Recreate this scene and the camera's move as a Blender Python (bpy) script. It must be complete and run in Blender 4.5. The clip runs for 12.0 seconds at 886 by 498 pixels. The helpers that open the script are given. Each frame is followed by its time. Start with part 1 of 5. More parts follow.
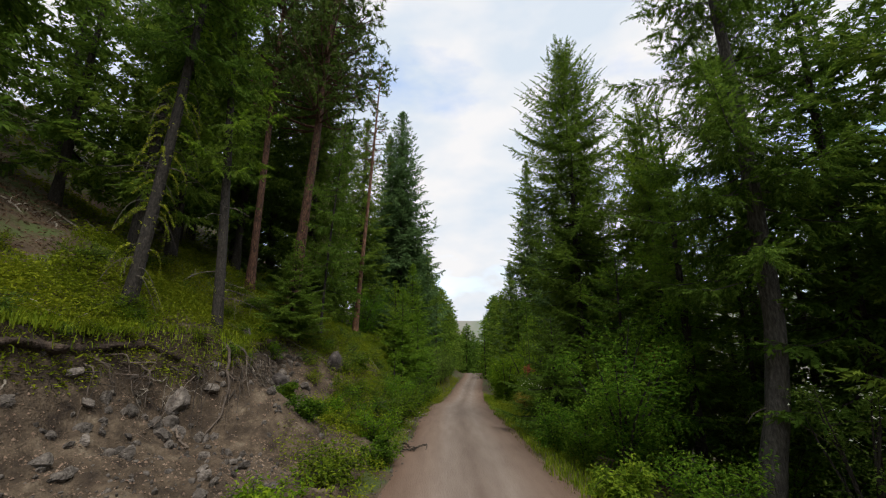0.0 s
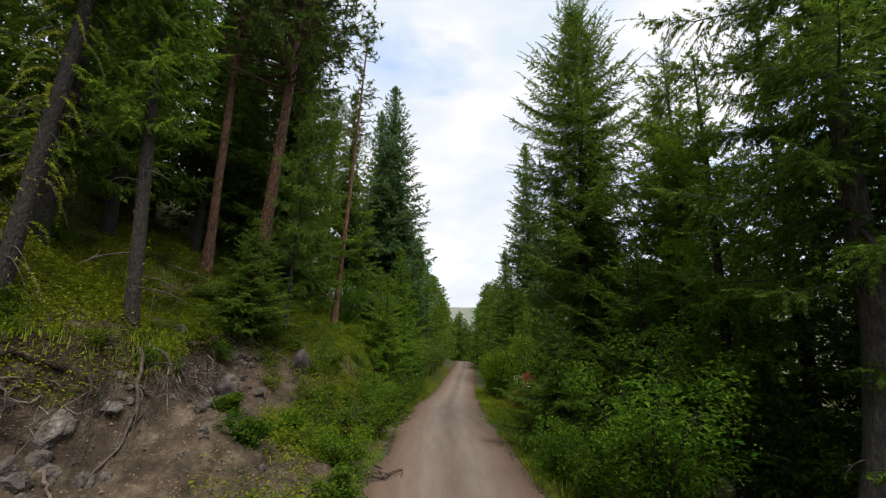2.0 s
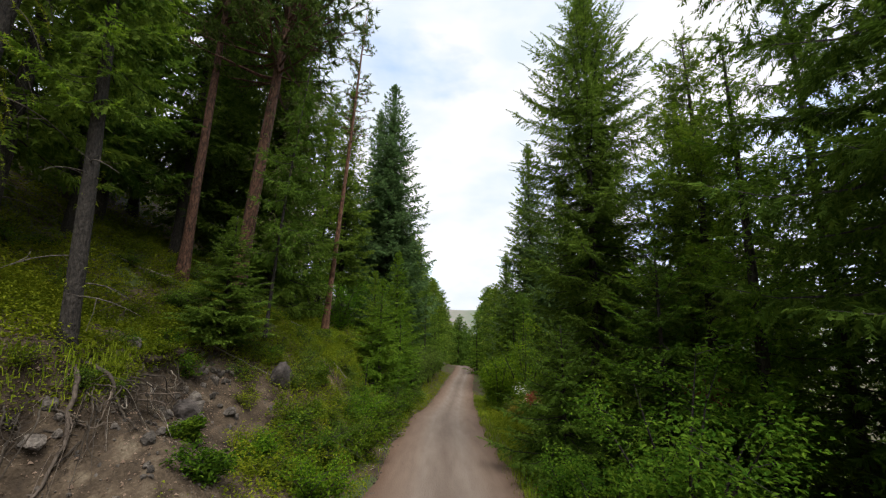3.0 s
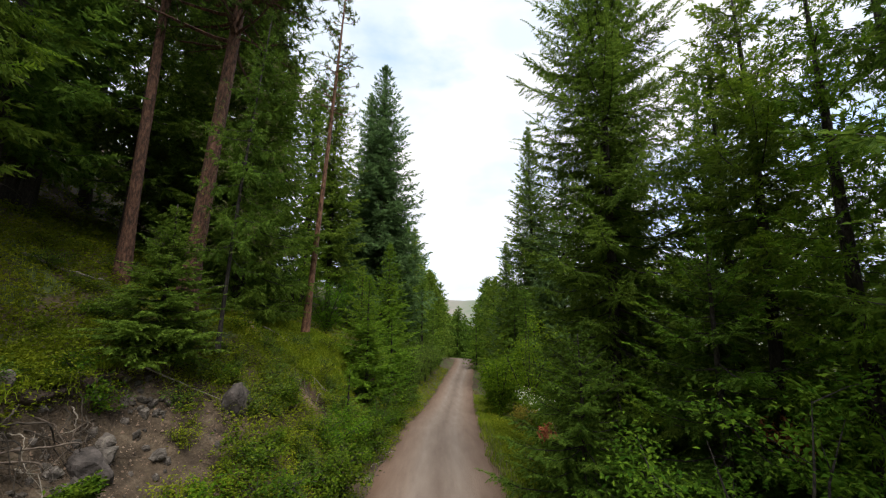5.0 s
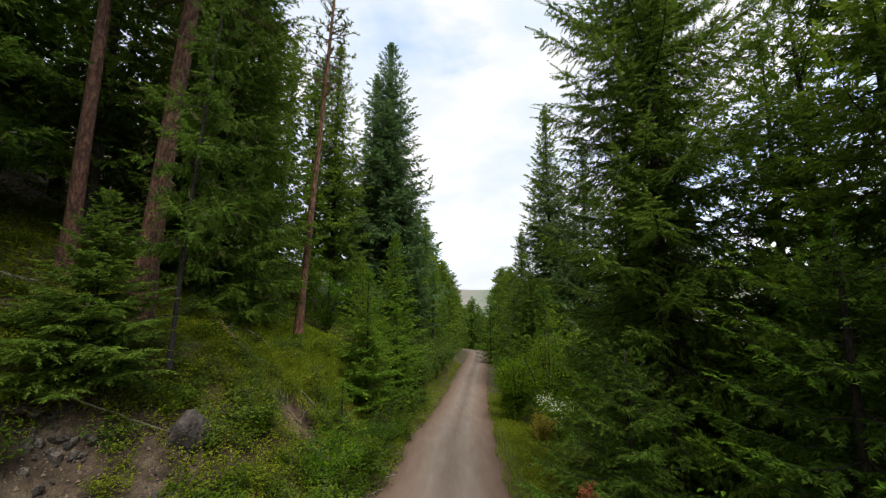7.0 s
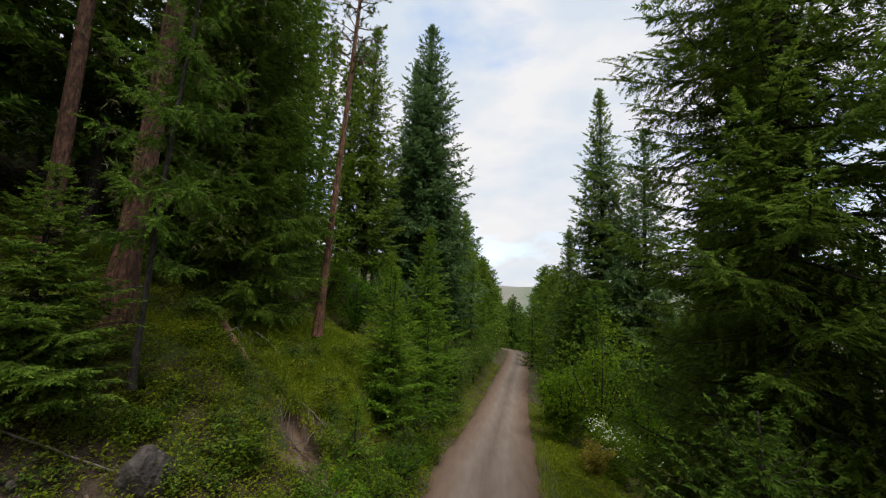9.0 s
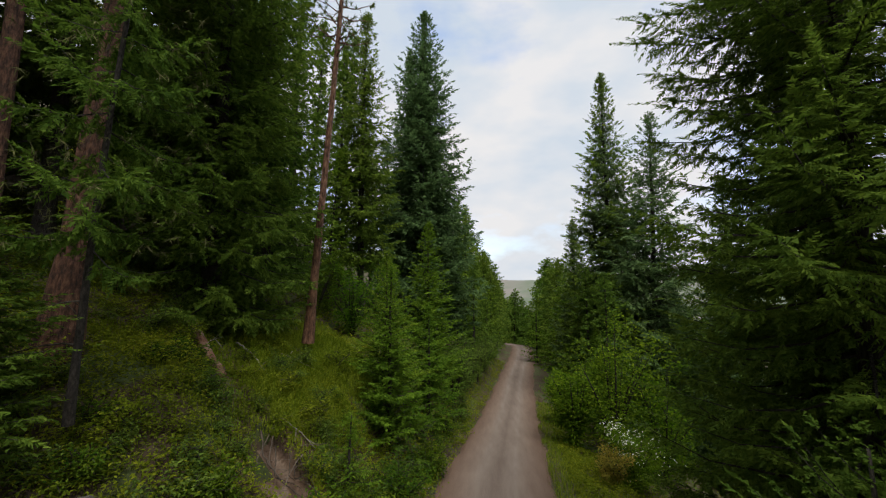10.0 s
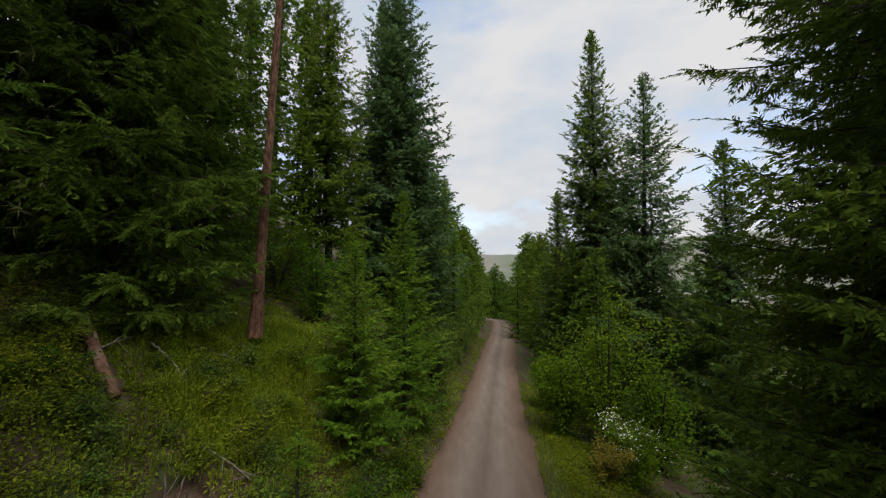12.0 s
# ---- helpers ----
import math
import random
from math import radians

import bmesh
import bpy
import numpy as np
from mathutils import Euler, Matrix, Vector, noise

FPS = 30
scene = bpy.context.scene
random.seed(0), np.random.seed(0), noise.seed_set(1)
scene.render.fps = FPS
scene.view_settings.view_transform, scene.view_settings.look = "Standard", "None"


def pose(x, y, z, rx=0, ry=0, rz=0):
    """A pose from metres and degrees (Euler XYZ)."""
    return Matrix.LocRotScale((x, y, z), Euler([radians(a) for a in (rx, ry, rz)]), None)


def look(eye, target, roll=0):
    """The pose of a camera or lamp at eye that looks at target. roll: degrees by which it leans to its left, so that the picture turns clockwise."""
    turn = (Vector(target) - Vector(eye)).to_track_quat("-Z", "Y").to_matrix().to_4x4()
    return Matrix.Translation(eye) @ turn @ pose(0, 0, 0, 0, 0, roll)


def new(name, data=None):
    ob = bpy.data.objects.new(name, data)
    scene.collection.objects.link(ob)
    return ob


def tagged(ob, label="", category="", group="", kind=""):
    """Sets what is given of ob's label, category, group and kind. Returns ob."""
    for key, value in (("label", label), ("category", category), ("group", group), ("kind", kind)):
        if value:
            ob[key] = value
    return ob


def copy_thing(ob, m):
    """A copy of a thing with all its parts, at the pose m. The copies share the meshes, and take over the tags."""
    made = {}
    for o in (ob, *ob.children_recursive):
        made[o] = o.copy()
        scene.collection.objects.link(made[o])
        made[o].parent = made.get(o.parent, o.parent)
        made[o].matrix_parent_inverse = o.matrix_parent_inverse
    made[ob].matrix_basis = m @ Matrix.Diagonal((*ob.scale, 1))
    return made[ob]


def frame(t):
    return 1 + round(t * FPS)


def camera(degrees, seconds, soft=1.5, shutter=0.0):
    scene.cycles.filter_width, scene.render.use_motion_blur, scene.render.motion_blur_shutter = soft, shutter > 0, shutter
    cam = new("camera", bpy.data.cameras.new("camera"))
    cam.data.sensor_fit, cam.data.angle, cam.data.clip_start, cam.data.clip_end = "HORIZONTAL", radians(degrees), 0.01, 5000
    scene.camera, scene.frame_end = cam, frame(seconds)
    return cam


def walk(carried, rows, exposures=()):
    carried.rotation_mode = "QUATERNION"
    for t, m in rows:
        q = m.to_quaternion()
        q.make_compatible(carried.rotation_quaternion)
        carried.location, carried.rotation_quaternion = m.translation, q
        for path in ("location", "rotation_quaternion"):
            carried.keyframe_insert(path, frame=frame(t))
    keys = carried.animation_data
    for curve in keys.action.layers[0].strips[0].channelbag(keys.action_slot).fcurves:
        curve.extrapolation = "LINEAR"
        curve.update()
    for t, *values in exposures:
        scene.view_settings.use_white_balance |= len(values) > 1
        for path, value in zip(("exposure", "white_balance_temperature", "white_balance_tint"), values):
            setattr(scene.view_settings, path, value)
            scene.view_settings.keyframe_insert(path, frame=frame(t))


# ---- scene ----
cam = camera(99.8, 12.0, soft=1.2)
METRES, EYE, TILT, LEAN, TURN = 14.0, 3.0, 12.5, 0.0, 0.0
ROWS = [
    (0.0, 0.0, 0.0, 0.0, 0.0, -0.0, 0.0),
    (0.5, 0.004, 0.0415, -0.0031, -0.82, -1.23, -0.24),
    (1.0, 0.0098, 0.0835, -0.0059, -0.75, -1.83, -0.8),
    (1.5, 0.015, 0.1257, -0.0081, -0.77, -1.58, -0.76),
    (2.0, 0.0202, 0.1684, -0.0084, -0.78, -2.06, -1.17),
    (2.5, 0.0267, 0.2116, -0.0085, -0.7, -1.82, -1.35),
    (3.0, 0.0324, 0.2541, -0.0078, -0.65, -1.71, -1.63),
    (5.0, 0.0521, 0.418, -0.0082, -0.89, -3.13, -0.89),
    (5.5, 0.0581, 0.4582, -0.009, -0.79, -4.2, -0.69),
    (6.0, 0.0636, 0.4988, -0.0113, -0.02, -4.85, -1.05),
    (6.5, 0.0679, 0.5399, -0.0141, 0.83, -4.85, -0.76),
    (7.0, 0.0705, 0.5803, -0.0161, 1.13, -4.74, -0.16),
    (9.0, 0.0773, 0.7451, -0.0272, 7.55, -5.54, -0.75),
    (9.5, 0.074, 0.7878, -0.0313, 7.73, -5.98, -0.33),
    (10.0, 0.0688, 0.8301, -0.0361, 7.38, -6.18, 0.96),
    (10.5, 0.0645, 0.8713, -0.0406, 7.06, -7.0, 1.53),
    (11.0, 0.061, 0.9115, -0.0459, 6.12, -7.81, 1.05),
    (11.5, 0.0579, 0.9515, -0.0514, 5.12, -9.09, 1.02),
    (12.0, 0.0569, 0.9915, -0.0587, 4.23, -10.06, 0.89),
]
walk(cam, [(t, pose(0, 0, EYE, TILT, LEAN, TURN) @ pose(METRES * x, METRES * y, METRES * z, 90 + pitch, roll, yaw)) for t, x, y, z, yaw, pitch, roll in ROWS],
     exposures=[(0.0, 1.14), (3.0, 1.36), (6.0, 1.48), (7.2, 1.3), (9.0, 1.08), (12.0, 0.84)])

# ---- sky and sun ----
SUN_EL, SUN_AZ = radians(64), radians(158)
world = bpy.data.worlds.new("sky")
scene.world = world
world.use_nodes = True
wt = world.node_tree
wt.nodes.clear()


def wn(kind, **inputs):
    n = wt.nodes.new(kind)
    for k, v in inputs.items():
        n.inputs[k].default_value = v
    return n


sky = wn("ShaderNodeTexSky")
sky.sky_type, sky.sun_disc, sky.sun_elevation, sky.sun_rotation = "NISHITA", False, SUN_EL, SUN_AZ
coord = wn("ShaderNodeTexCoord")
stretch = wn("ShaderNodeMapping", Scale=(1.0, 1.0, 2.2))
wt.links.new(coord.outputs["Generated"], stretch.inputs["Vector"])
cloud = wn("ShaderNodeTexNoise", Scale=2.6, Detail=6.0, Roughness=0.52)
wt.links.new(stretch.outputs["Vector"], cloud.inputs["Vector"])
cover = wn("ShaderNodeMapRange")
cover.inputs["From Min"].default_value, cover.inputs["From Max"].default_value = 0.22, 0.44
wt.links.new(cloud.outputs["Fac"], cover.inputs["Value"])
shade = wn("ShaderNodeTexNoise", Scale=3.6, Detail=4.0, Roughness=0.5)
wt.links.new(stretch.outputs["Vector"], shade.inputs["Vector"])
grey = wn("ShaderNodeMapRange")
grey.inputs["From Min"].default_value, grey.inputs["From Max"].default_value = 0.38, 0.60
grey.inputs["To Min"].default_value, grey.inputs["To Max"].default_value = 0.1, 1.0
wt.links.new(shade.outputs["Fac"], grey.inputs["Value"])
cloud_colour = wn("ShaderNodeMix")
cloud_colour.data_type, cloud_colour.blend_type = "RGBA", "MIX"
cloud_colour.inputs[6].default_value = (0.76, 0.86, 0.98, 1)
cloud_colour.inputs[7].default_value = (1.03, 1.02, 1.03, 1)
wt.links.new(grey.outputs["Result"], cloud_colour.inputs["Factor"])
blue = wn("ShaderNodeBackground", Strength=0.15)
wt.links.new(sky.outputs["Color"], blue.inputs["Color"])
white = wn("ShaderNodeBackground", Strength=0.415)
wt.links.new(cloud_colour.outputs[2], white.inputs["Color"])
both = wn("ShaderNodeMixShader")
wt.links.new(cover.outputs["Result"], both.inputs[0])
wt.links.new(blue.outputs[0], both.inputs[1])
wt.links.new(white.outputs[0], both.inputs[2])
world_out = wn("ShaderNodeOutputWorld")
wt.links.new(both.outputs[0], world_out.inputs[0])

sun_data = bpy.data.lights.new("sun", "SUN")
sun_data.energy, sun_data.angle, sun_data.color = 1.8, radians(35), (1.0, 0.96, 0.88)
sun = new("sun", sun_data)
sun.matrix_world = look((math.sin(SUN_AZ) * math.cos(SUN_EL) * 100, math.cos(SUN_AZ) * math.cos(SUN_EL) * 100, math.sin(SUN_EL) * 100), (0, 0, 0))


# ---- materials ----
def material(name, ramp, scale=4.0, detail=6.0, rough=0.85, bump=0.3, bump_scale=20.0, island=0.0, obj=0.0, stretch=(1, 1, 1), translucent=0.0, spec=0.3, hue=0.0, grain=0.5):
    """Noise through a colour ramp, with a finer noise for relief; island and obj vary brightness piece by piece."""
    m = bpy.data.materials.new(name)
    m.use_nodes = True
    t = m.node_tree
    b = t.nodes["Principled BSDF"]
    out = t.nodes["Material Output"]
    b.inputs["Roughness"].default_value = rough
    b.inputs["Specular IOR Level"].default_value = spec
    tc = t.nodes.new("ShaderNodeTexCoord")
    mp = t.nodes.new("ShaderNodeMapping")
    mp.inputs["Scale"].default_value = stretch
    t.links.new(tc.outputs["Object"], mp.inputs["Vector"])
    no = t.nodes.new("ShaderNodeTexNoise")
    no.inputs["Scale"].default_value, no.inputs["Detail"].default_value = scale, detail
    no.inputs["Roughness"].default_value = grain
    t.links.new(mp.outputs["Vector"], no.inputs["Vector"])
    cr = t.nodes.new("ShaderNodeValToRGB")
    while len(cr.color_ramp.elements) < len(ramp):
        cr.color_ramp.elements.new(0.5)
    for e, (p, c) in zip(cr.color_ramp.elements, ramp):
        e.position, e.color = p, (*c, 1)
    t.links.new(no.outputs["Fac"], cr.inputs["Fac"])
    colour = cr.outputs["Color"]
    for amount, node, socket in ((island, "ShaderNodeNewGeometry", "Random Per Island"), (obj, "ShaderNodeObjectInfo", "Random")):
        if amount:
            g = t.nodes.new(node)
            mr = t.nodes.new("ShaderNodeMapRange")
            mr.inputs["To Min"].default_value, mr.inputs["To Max"].default_value = 1 - amount, 1 + amount
            t.links.new(g.outputs[socket], mr.inputs["Value"])
            hs = t.nodes.new("ShaderNodeHueSaturation")
            t.links.new(mr.outputs["Result"], hs.inputs["Value"])
            t.links.new(colour, hs.inputs["Color"])
            if hue:
                hr = t.nodes.new("ShaderNodeMapRange")
                hr.inputs["To Min"].default_value, hr.inputs["To Max"].default_value = 0.5 + hue, 0.5 - hue
                t.links.new(g.outputs[socket], hr.inputs["Value"])
                t.links.new(hr.outputs["Result"], hs.inputs["Hue"])
            colour = hs.outputs["Color"]
    t.links.new(colour, b.inputs["Base Color"])
    if bump:
        n2 = t.nodes.new("ShaderNodeTexNoise")
        n2.inputs["Scale"].default_value, n2.inputs["Detail"].default_value = bump_scale, 5.0
        t.links.new(mp.outputs["Vector"], n2.inputs["Vector"])
        bp = t.nodes.new("ShaderNodeBump")
        bp.inputs["Strength"].default_value, bp.inputs["Distance"].default_value = bump, 0.05
        t.links.new(n2.outputs["Fac"], bp.inputs["Height"])
        t.links.new(bp.outputs["Normal"], b.inputs["Normal"])
    if translucent:
        tr = t.nodes.new("ShaderNodeBsdfTranslucent")
        t.links.new(colour, tr.inputs["Color"])
        mx = t.nodes.new("ShaderNodeMixShader")
        mx.inputs[0].default_value = translucent
        t.links.new(b.outputs[0], mx.inputs[1])
        t.links.new(tr.outputs[0], mx.inputs[2])
        t.links.new(mx.outputs[0], out.inputs["Surface"])
    return m


def leafy(name, dark, light, island=0.35, hue=0.012, translucent=0.34, obj=0.15, rough=0.8, scale=0.9):
    return material(name, [(0.3, dark), (0.7, light)], scale=scale, detail=3, rough=rough, bump=0, island=island, hue=hue, translucent=translucent, obj=obj, spec=0.08)


FIR = leafy("fir needles", (0.068, 0.120, 0.015), (0.120, 0.192, 0.024), translucent=0.46)
FIR_BLUE = leafy("bluish fir needles", (0.074, 0.128, 0.042), (0.142, 0.218, 0.078), translucent=0.44)
FIR_YOUNG = leafy("young fir needles", (0.084, 0.160, 0.012), (0.140, 0.235, 0.019), translucent=0.42)
PINE = leafy("pine needles", (0.051, 0.085, 0.017), (0.085, 0.125, 0.022))
LEAF = leafy("shrub leaves", (0.074, 0.152, 0.008), (0.134, 0.240, 0.014), translucent=0.5, hue=0.02, island=0.42)
LEAF_DARK = leafy("dark shrub leaves", (0.053, 0.100, 0.007), (0.110, 0.172, 0.012), translucent=0.38, hue=0.02, island=0.42)
# LEAF with its colour raised, in place of light missing on the right-hand shrubs
LEAF_LIFTED = leafy("brightened broad leaves", (0.100, 0.186, 0.014), (0.180, 0.296, 0.028), translucent=0.5, hue=0.02, island=0.42)
LEAF_YELLOW = leafy("yellowing leaves", (0.20, 0.20, 0.025), (0.38, 0.33, 0.06), translucent=0.4, hue=0.025, island=0.4)
LEAF_DULL = leafy("dull shrub leaves", (0.074, 0.130, 0.019), (0.125, 0.190, 0.030), translucent=0.35)
HERB = leafy("herb leaves", (0.080, 0.120, 0.007), (0.182, 0.222, 0.014), translucent=0.35, hue=0.012, island=0.3, scale=0.5)
GRASS = leafy("grass blades", (0.115, 0.180, 0.009), (0.215, 0.275, 0.022), translucent=0.4)
DRYGRASS = leafy("dry grass blades", (0.15, 0.13, 0.06), (0.24, 0.21, 0.10), translucent=0.3)
LICHEN = leafy("wolf lichen", (0.20, 0.25, 0.015), (0.34, 0.40, 0.03), translucent=0.2)
OLDLICHEN = leafy("hanging lichen", (0.08, 0.085, 0.03), (0.15, 0.15, 0.06), translucent=0.2)
RUSTY = leafy("dead rusty needles", (0.15, 0.055, 0.027), (0.24, 0.09, 0.04), translucent=0.3)
RUSTY_LITTER = leafy("brown litter", (0.07, 0.042, 0.026), (0.16, 0.10, 0.065), translucent=0.1, island=0.5)
PETAL = leafy("white petals", (0.7, 0.7, 0.6), (0.8, 0.8, 0.7), island=0.05, translucent=0.3)
BARK = material("grey fir bark", [(0.34, (0.009, 0.0075, 0.0065)), (0.5, (0.030, 0.025, 0.021)), (0.62, (0.052, 0.044, 0.036)), (0.72, (0.110, 0.105, 0.085))], scale=11, detail=10, stretch=(2.2, 2.2, 0.8), bump=1.0, bump_scale=14, grain=0.72)
BARK_GREY = material("pale grey fir bark", [(0.34, (0.022, 0.020, 0.018)), (0.5, (0.060, 0.054, 0.048)), (0.62, (0.10, 0.092, 0.082)), (0.72, (0.17, 0.16, 0.14))], scale=9, detail=10, stretch=(2.4, 2.4, 0.6), bump=1.0, bump_scale=14, grain=0.72)
BARK_RED = material("reddish pine bark", [(0.36, (0.014, 0.009, 0.007)), (0.47, (0.060, 0.029, 0.019)), (0.58, (0.130, 0.064, 0.040)), (0.72, (0.21, 0.125, 0.085))], scale=6, detail=10, stretch=(2.6, 2.6, 0.75), bump=1.0, bump_scale=9, grain=0.72)
BARK_ORANGE = material("flaking orange pine bark", [(0.36, (0.035, 0.019, 0.013)), (0.48, (0.12, 0.058, 0.035)), (0.6, (0.22, 0.115, 0.068)), (0.74, (0.32, 0.20, 0.14))], scale=6, detail=10, stretch=(2.6, 2.6, 0.6), bump=1.0, bump_scale=9, grain=0.7)
DEAD = material("dead grey wood", [(0.3, (0.13, 0.11, 0.09)), (0.7, (0.32, 0.28, 0.23))], scale=8, stretch=(2, 2, 0.6), bump=0.5, bump_scale=20, obj=0.2)
TWIG = material("grey-brown dead twigs", [(0.3, (0.035, 0.029, 0.023)), (0.7, (0.105, 0.088, 0.072))], scale=8, stretch=(2, 2, 0.6), bump=0.4, bump_scale=20, obj=0.3)
ROOT = material("weathered root", [(0.3, (0.022, 0.017, 0.013)), (0.7, (0.075, 0.060, 0.046))], scale=8, bump=0.6, bump_scale=25, obj=0.25)
PALEROOT = material("bare brown root", [(0.3, (0.06, 0.045, 0.035)), (0.7, (0.16, 0.125, 0.10))], scale=8, bump=0.6, bump_scale=25, obj=0.25)
LOGBARK = material("peeling log bark", [(0.3, (0.05, 0.025, 0.018)), (0.5, (0.15, 0.075, 0.045)), (0.7, (0.24, 0.17, 0.12))], scale=3, stretch=(1, 1, 1), bump=0.8, bump_scale=18)
ROCK = material("grey rock", [(0.34, (0.050, 0.042, 0.036)), (0.52, (0.115, 0.098, 0.085)), (0.68, (0.20, 0.175, 0.15))], scale=2.2, detail=10, bump=1.0, bump_scale=6, obj=0.4, grain=0.7)
ROCK_DARK = material("dark brown-grey rock", [(0.34, (0.026, 0.022, 0.020)), (0.52, (0.060, 0.050, 0.046)), (0.68, (0.12, 0.10, 0.09))], scale=2.2, detail=10, bump=1.0, bump_scale=6, grain=0.7)
SOIL = material("bare bank soil", [(0.28, (0.085, 0.055, 0.038)), (0.5, (0.17, 0.115, 0.082)), (0.72, (0.25, 0.185, 0.14))], scale=1.6, detail=9, bump=0.9, bump_scale=14)
HOLLOWSOIL = material("brown hollow soil", [(0.28, (0.055, 0.033, 0.022)), (0.5, (0.13, 0.082, 0.055)), (0.72, (0.22, 0.16, 0.12))], scale=2.6, detail=9, bump=0.9, bump_scale=14)
# rooty turf, its brown taken near black to paint the shade under the lip
TURF_SHADE = material("rooty soil darkened as lip shade", [(0.3, (0.012, 0.008, 0.006)), (0.5, (0.040, 0.027, 0.019)), (0.7, (0.085, 0.060, 0.043))], scale=5, detail=10, bump=1.0, bump_scale=25, grain=0.7)
FLOOR = material("forest floor", [(0.3, (0.040, 0.026, 0.016)), (0.48, (0.065, 0.045, 0.026)), (0.58, (0.050, 0.065, 0.018)), (0.75, (0.06, 0.085, 0.02))], scale=0.9, detail=8, bump=0.8, bump_scale=7)
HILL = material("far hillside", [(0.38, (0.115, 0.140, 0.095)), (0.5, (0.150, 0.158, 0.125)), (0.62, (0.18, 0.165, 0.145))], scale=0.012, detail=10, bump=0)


# ---- mesh helpers ----
class Soup:
    """Collects points and faces, then makes one mesh; slot is the material slot of the faces that come next."""

    def __init__(self):
        self.v, self.f, self.n, self.m, self.slot = [], [], 0, [], 0

    def add(self, points, faces):
        points = np.asarray(points, float).reshape(-1, 3)
        self.v.append(points)
        self.f += [tuple(i + self.n for i in f) for f in faces]
        self.m += [self.slot] * len(faces)
        self.n += len(points)

    def batch(self, points, faces):
        """points: (copies, k, 3); faces: (m, corners) of the k points."""
        c, k, _ = points.shape
        self.v.append(points.reshape(-1, 3))
        idx = (np.asarray(faces)[None] + (np.arange(c) * k)[:, None, None]).reshape(-1, len(faces[0])) + self.n
        self.f += idx.tolist()
        self.m += [self.slot] * len(idx)
        self.n += c * k

    def tube(self, path, radii, sides=7, wobble=0.0, rng=None):
        path = np.asarray(path, float)
        d = np.gradient(path, axis=0)
        d /= np.linalg.norm(d, axis=1)[:, None] + 1e-9
        up = np.array([0.31, 0.95, 0.05]) if abs(d[0][2]) > 0.7 else np.array([0, 0, 1.0])
        a = np.cross(d, up)
        a /= np.linalg.norm(a, axis=1)[:, None] + 1e-9
        b = np.cross(d, a)
        th = np.arange(sides) * 2 * np.pi / sides
        r = np.asarray(radii, float)[:, None] * np.ones(sides)
        if wobble:
            r = r * (1 + wobble * rng.standard_normal(r.shape))
        ring = path[:, None] + r[..., None] * (np.cos(th)[None, :, None] * a[:, None] + np.sin(th)[None, :, None] * b[:, None])
        faces = []
        for i in range(len(path) - 1):
            for j in range(sides):
                k = (j + 1) % sides
                faces.append((i * sides + j, i * sides + k, (i + 1) * sides + k, (i + 1) * sides + j))
        faces.append(tuple((len(path) - 1) * sides + j for j in range(sides)))
        self.add(ring, faces)

    def mesh(self, name, mats, smooth=False):
        me = bpy.data.meshes.new(name)
        me.from_pydata(np.concatenate(self.v).tolist() if self.v else [], [], self.f)
        for mat in mats if isinstance(mats, (list, tuple)) else [mats]:
            me.materials.append(mat)
        if any(self.m):
            me.polygons.foreach_set("material_index", self.m)
        if smooth:
            me.polygons.foreach_set("use_smooth", [True] * len(me.polygons))
        me.update()
        return me


def part(name, soup, mat, parent, label="", smooth=False):
    ob = new(name, soup.mesh(name, mat, smooth))
    ob.parent = parent
    return tagged(ob, label) if label else ob


def thing(name, x, y, z, label, category, group="", kind="", turn=0.0, lean=(0, 0)):
    e = new(name)
    e.matrix_world = pose(x, y, z, lean[0], lean[1], turn)
    return tagged(e, label, category, group, kind)


def single(name, soup, mat, label, category, group="", kind="", smooth=False, at=None):
    ob = new(name, soup.mesh(name, mat, smooth))
    if at is not None:
        ob.matrix_world = at
    return tagged(ob, label, category, group, kind)


def unit(v):
    return v / (np.linalg.norm(v, axis=-1, keepdims=True) + 1e-9)


# ---- lie of the land ----
TY = np.arange(-120, 420, 0.5)


def table(ys, vs, width=9):
    k = np.hanning(width + 2)[1:-1]
    raw = np.interp(np.concatenate([TY[0] - np.arange(width)[::-1] * 0.5 - 0.5, TY, TY[-1] + np.arange(width) * 0.5 + 0.5]), ys, vs)
    return np.convolve(raw, k / k.sum(), "same")[width:-width]


KY = [-120, -10, 0, 8, 14, 20, 26, 33, 40, 50, 65, 80, 95, 120, 160, 300]
TZ = table(KY, [6, 0.9, 0.35, -0.1, -0.7, -1.2, -1.7, -2.7, -3.4, -3.9, -4.5, -5.3, -6.8, -9.5, -13, -20])
TX = table(KY, [0.4, 0.6, 0.65, 0.74, 0.83, 0.92, 1.15, 1.7, 2.3, 3.2, 4.9, 6.2, 6.9, 2, -12, -70])


LATTICE = np.random.default_rng(77).uniform(-1, 1, (256, 256))


def fbm(x, y, octaves=5, gain=0.5):
    """Smooth random relief, about -1 to 1."""
    total, amp, size = 0.0, 1.0, 0.0
    for o in range(octaves):
        xs, ys = x * 2 ** o + 17.3 * o, y * 2 ** o + 9.1 * o
        i, j = np.floor(xs).astype(int), np.floor(ys).astype(int)
        f, g = xs - i, ys - j
        f, g = f * f * (3 - 2 * f), g * g * (3 - 2 * g)
        c = [LATTICE[(i + a) % 256, (j + b) % 256] for a, b in ((0, 0), (1, 0), (0, 1), (1, 1))]
        total = total + amp * ((c[0] * (1 - f) + c[1] * f) * (1 - g) + (c[2] * (1 - f) + c[3] * f) * g)
        size += amp
        amp *= gain
    return total / size


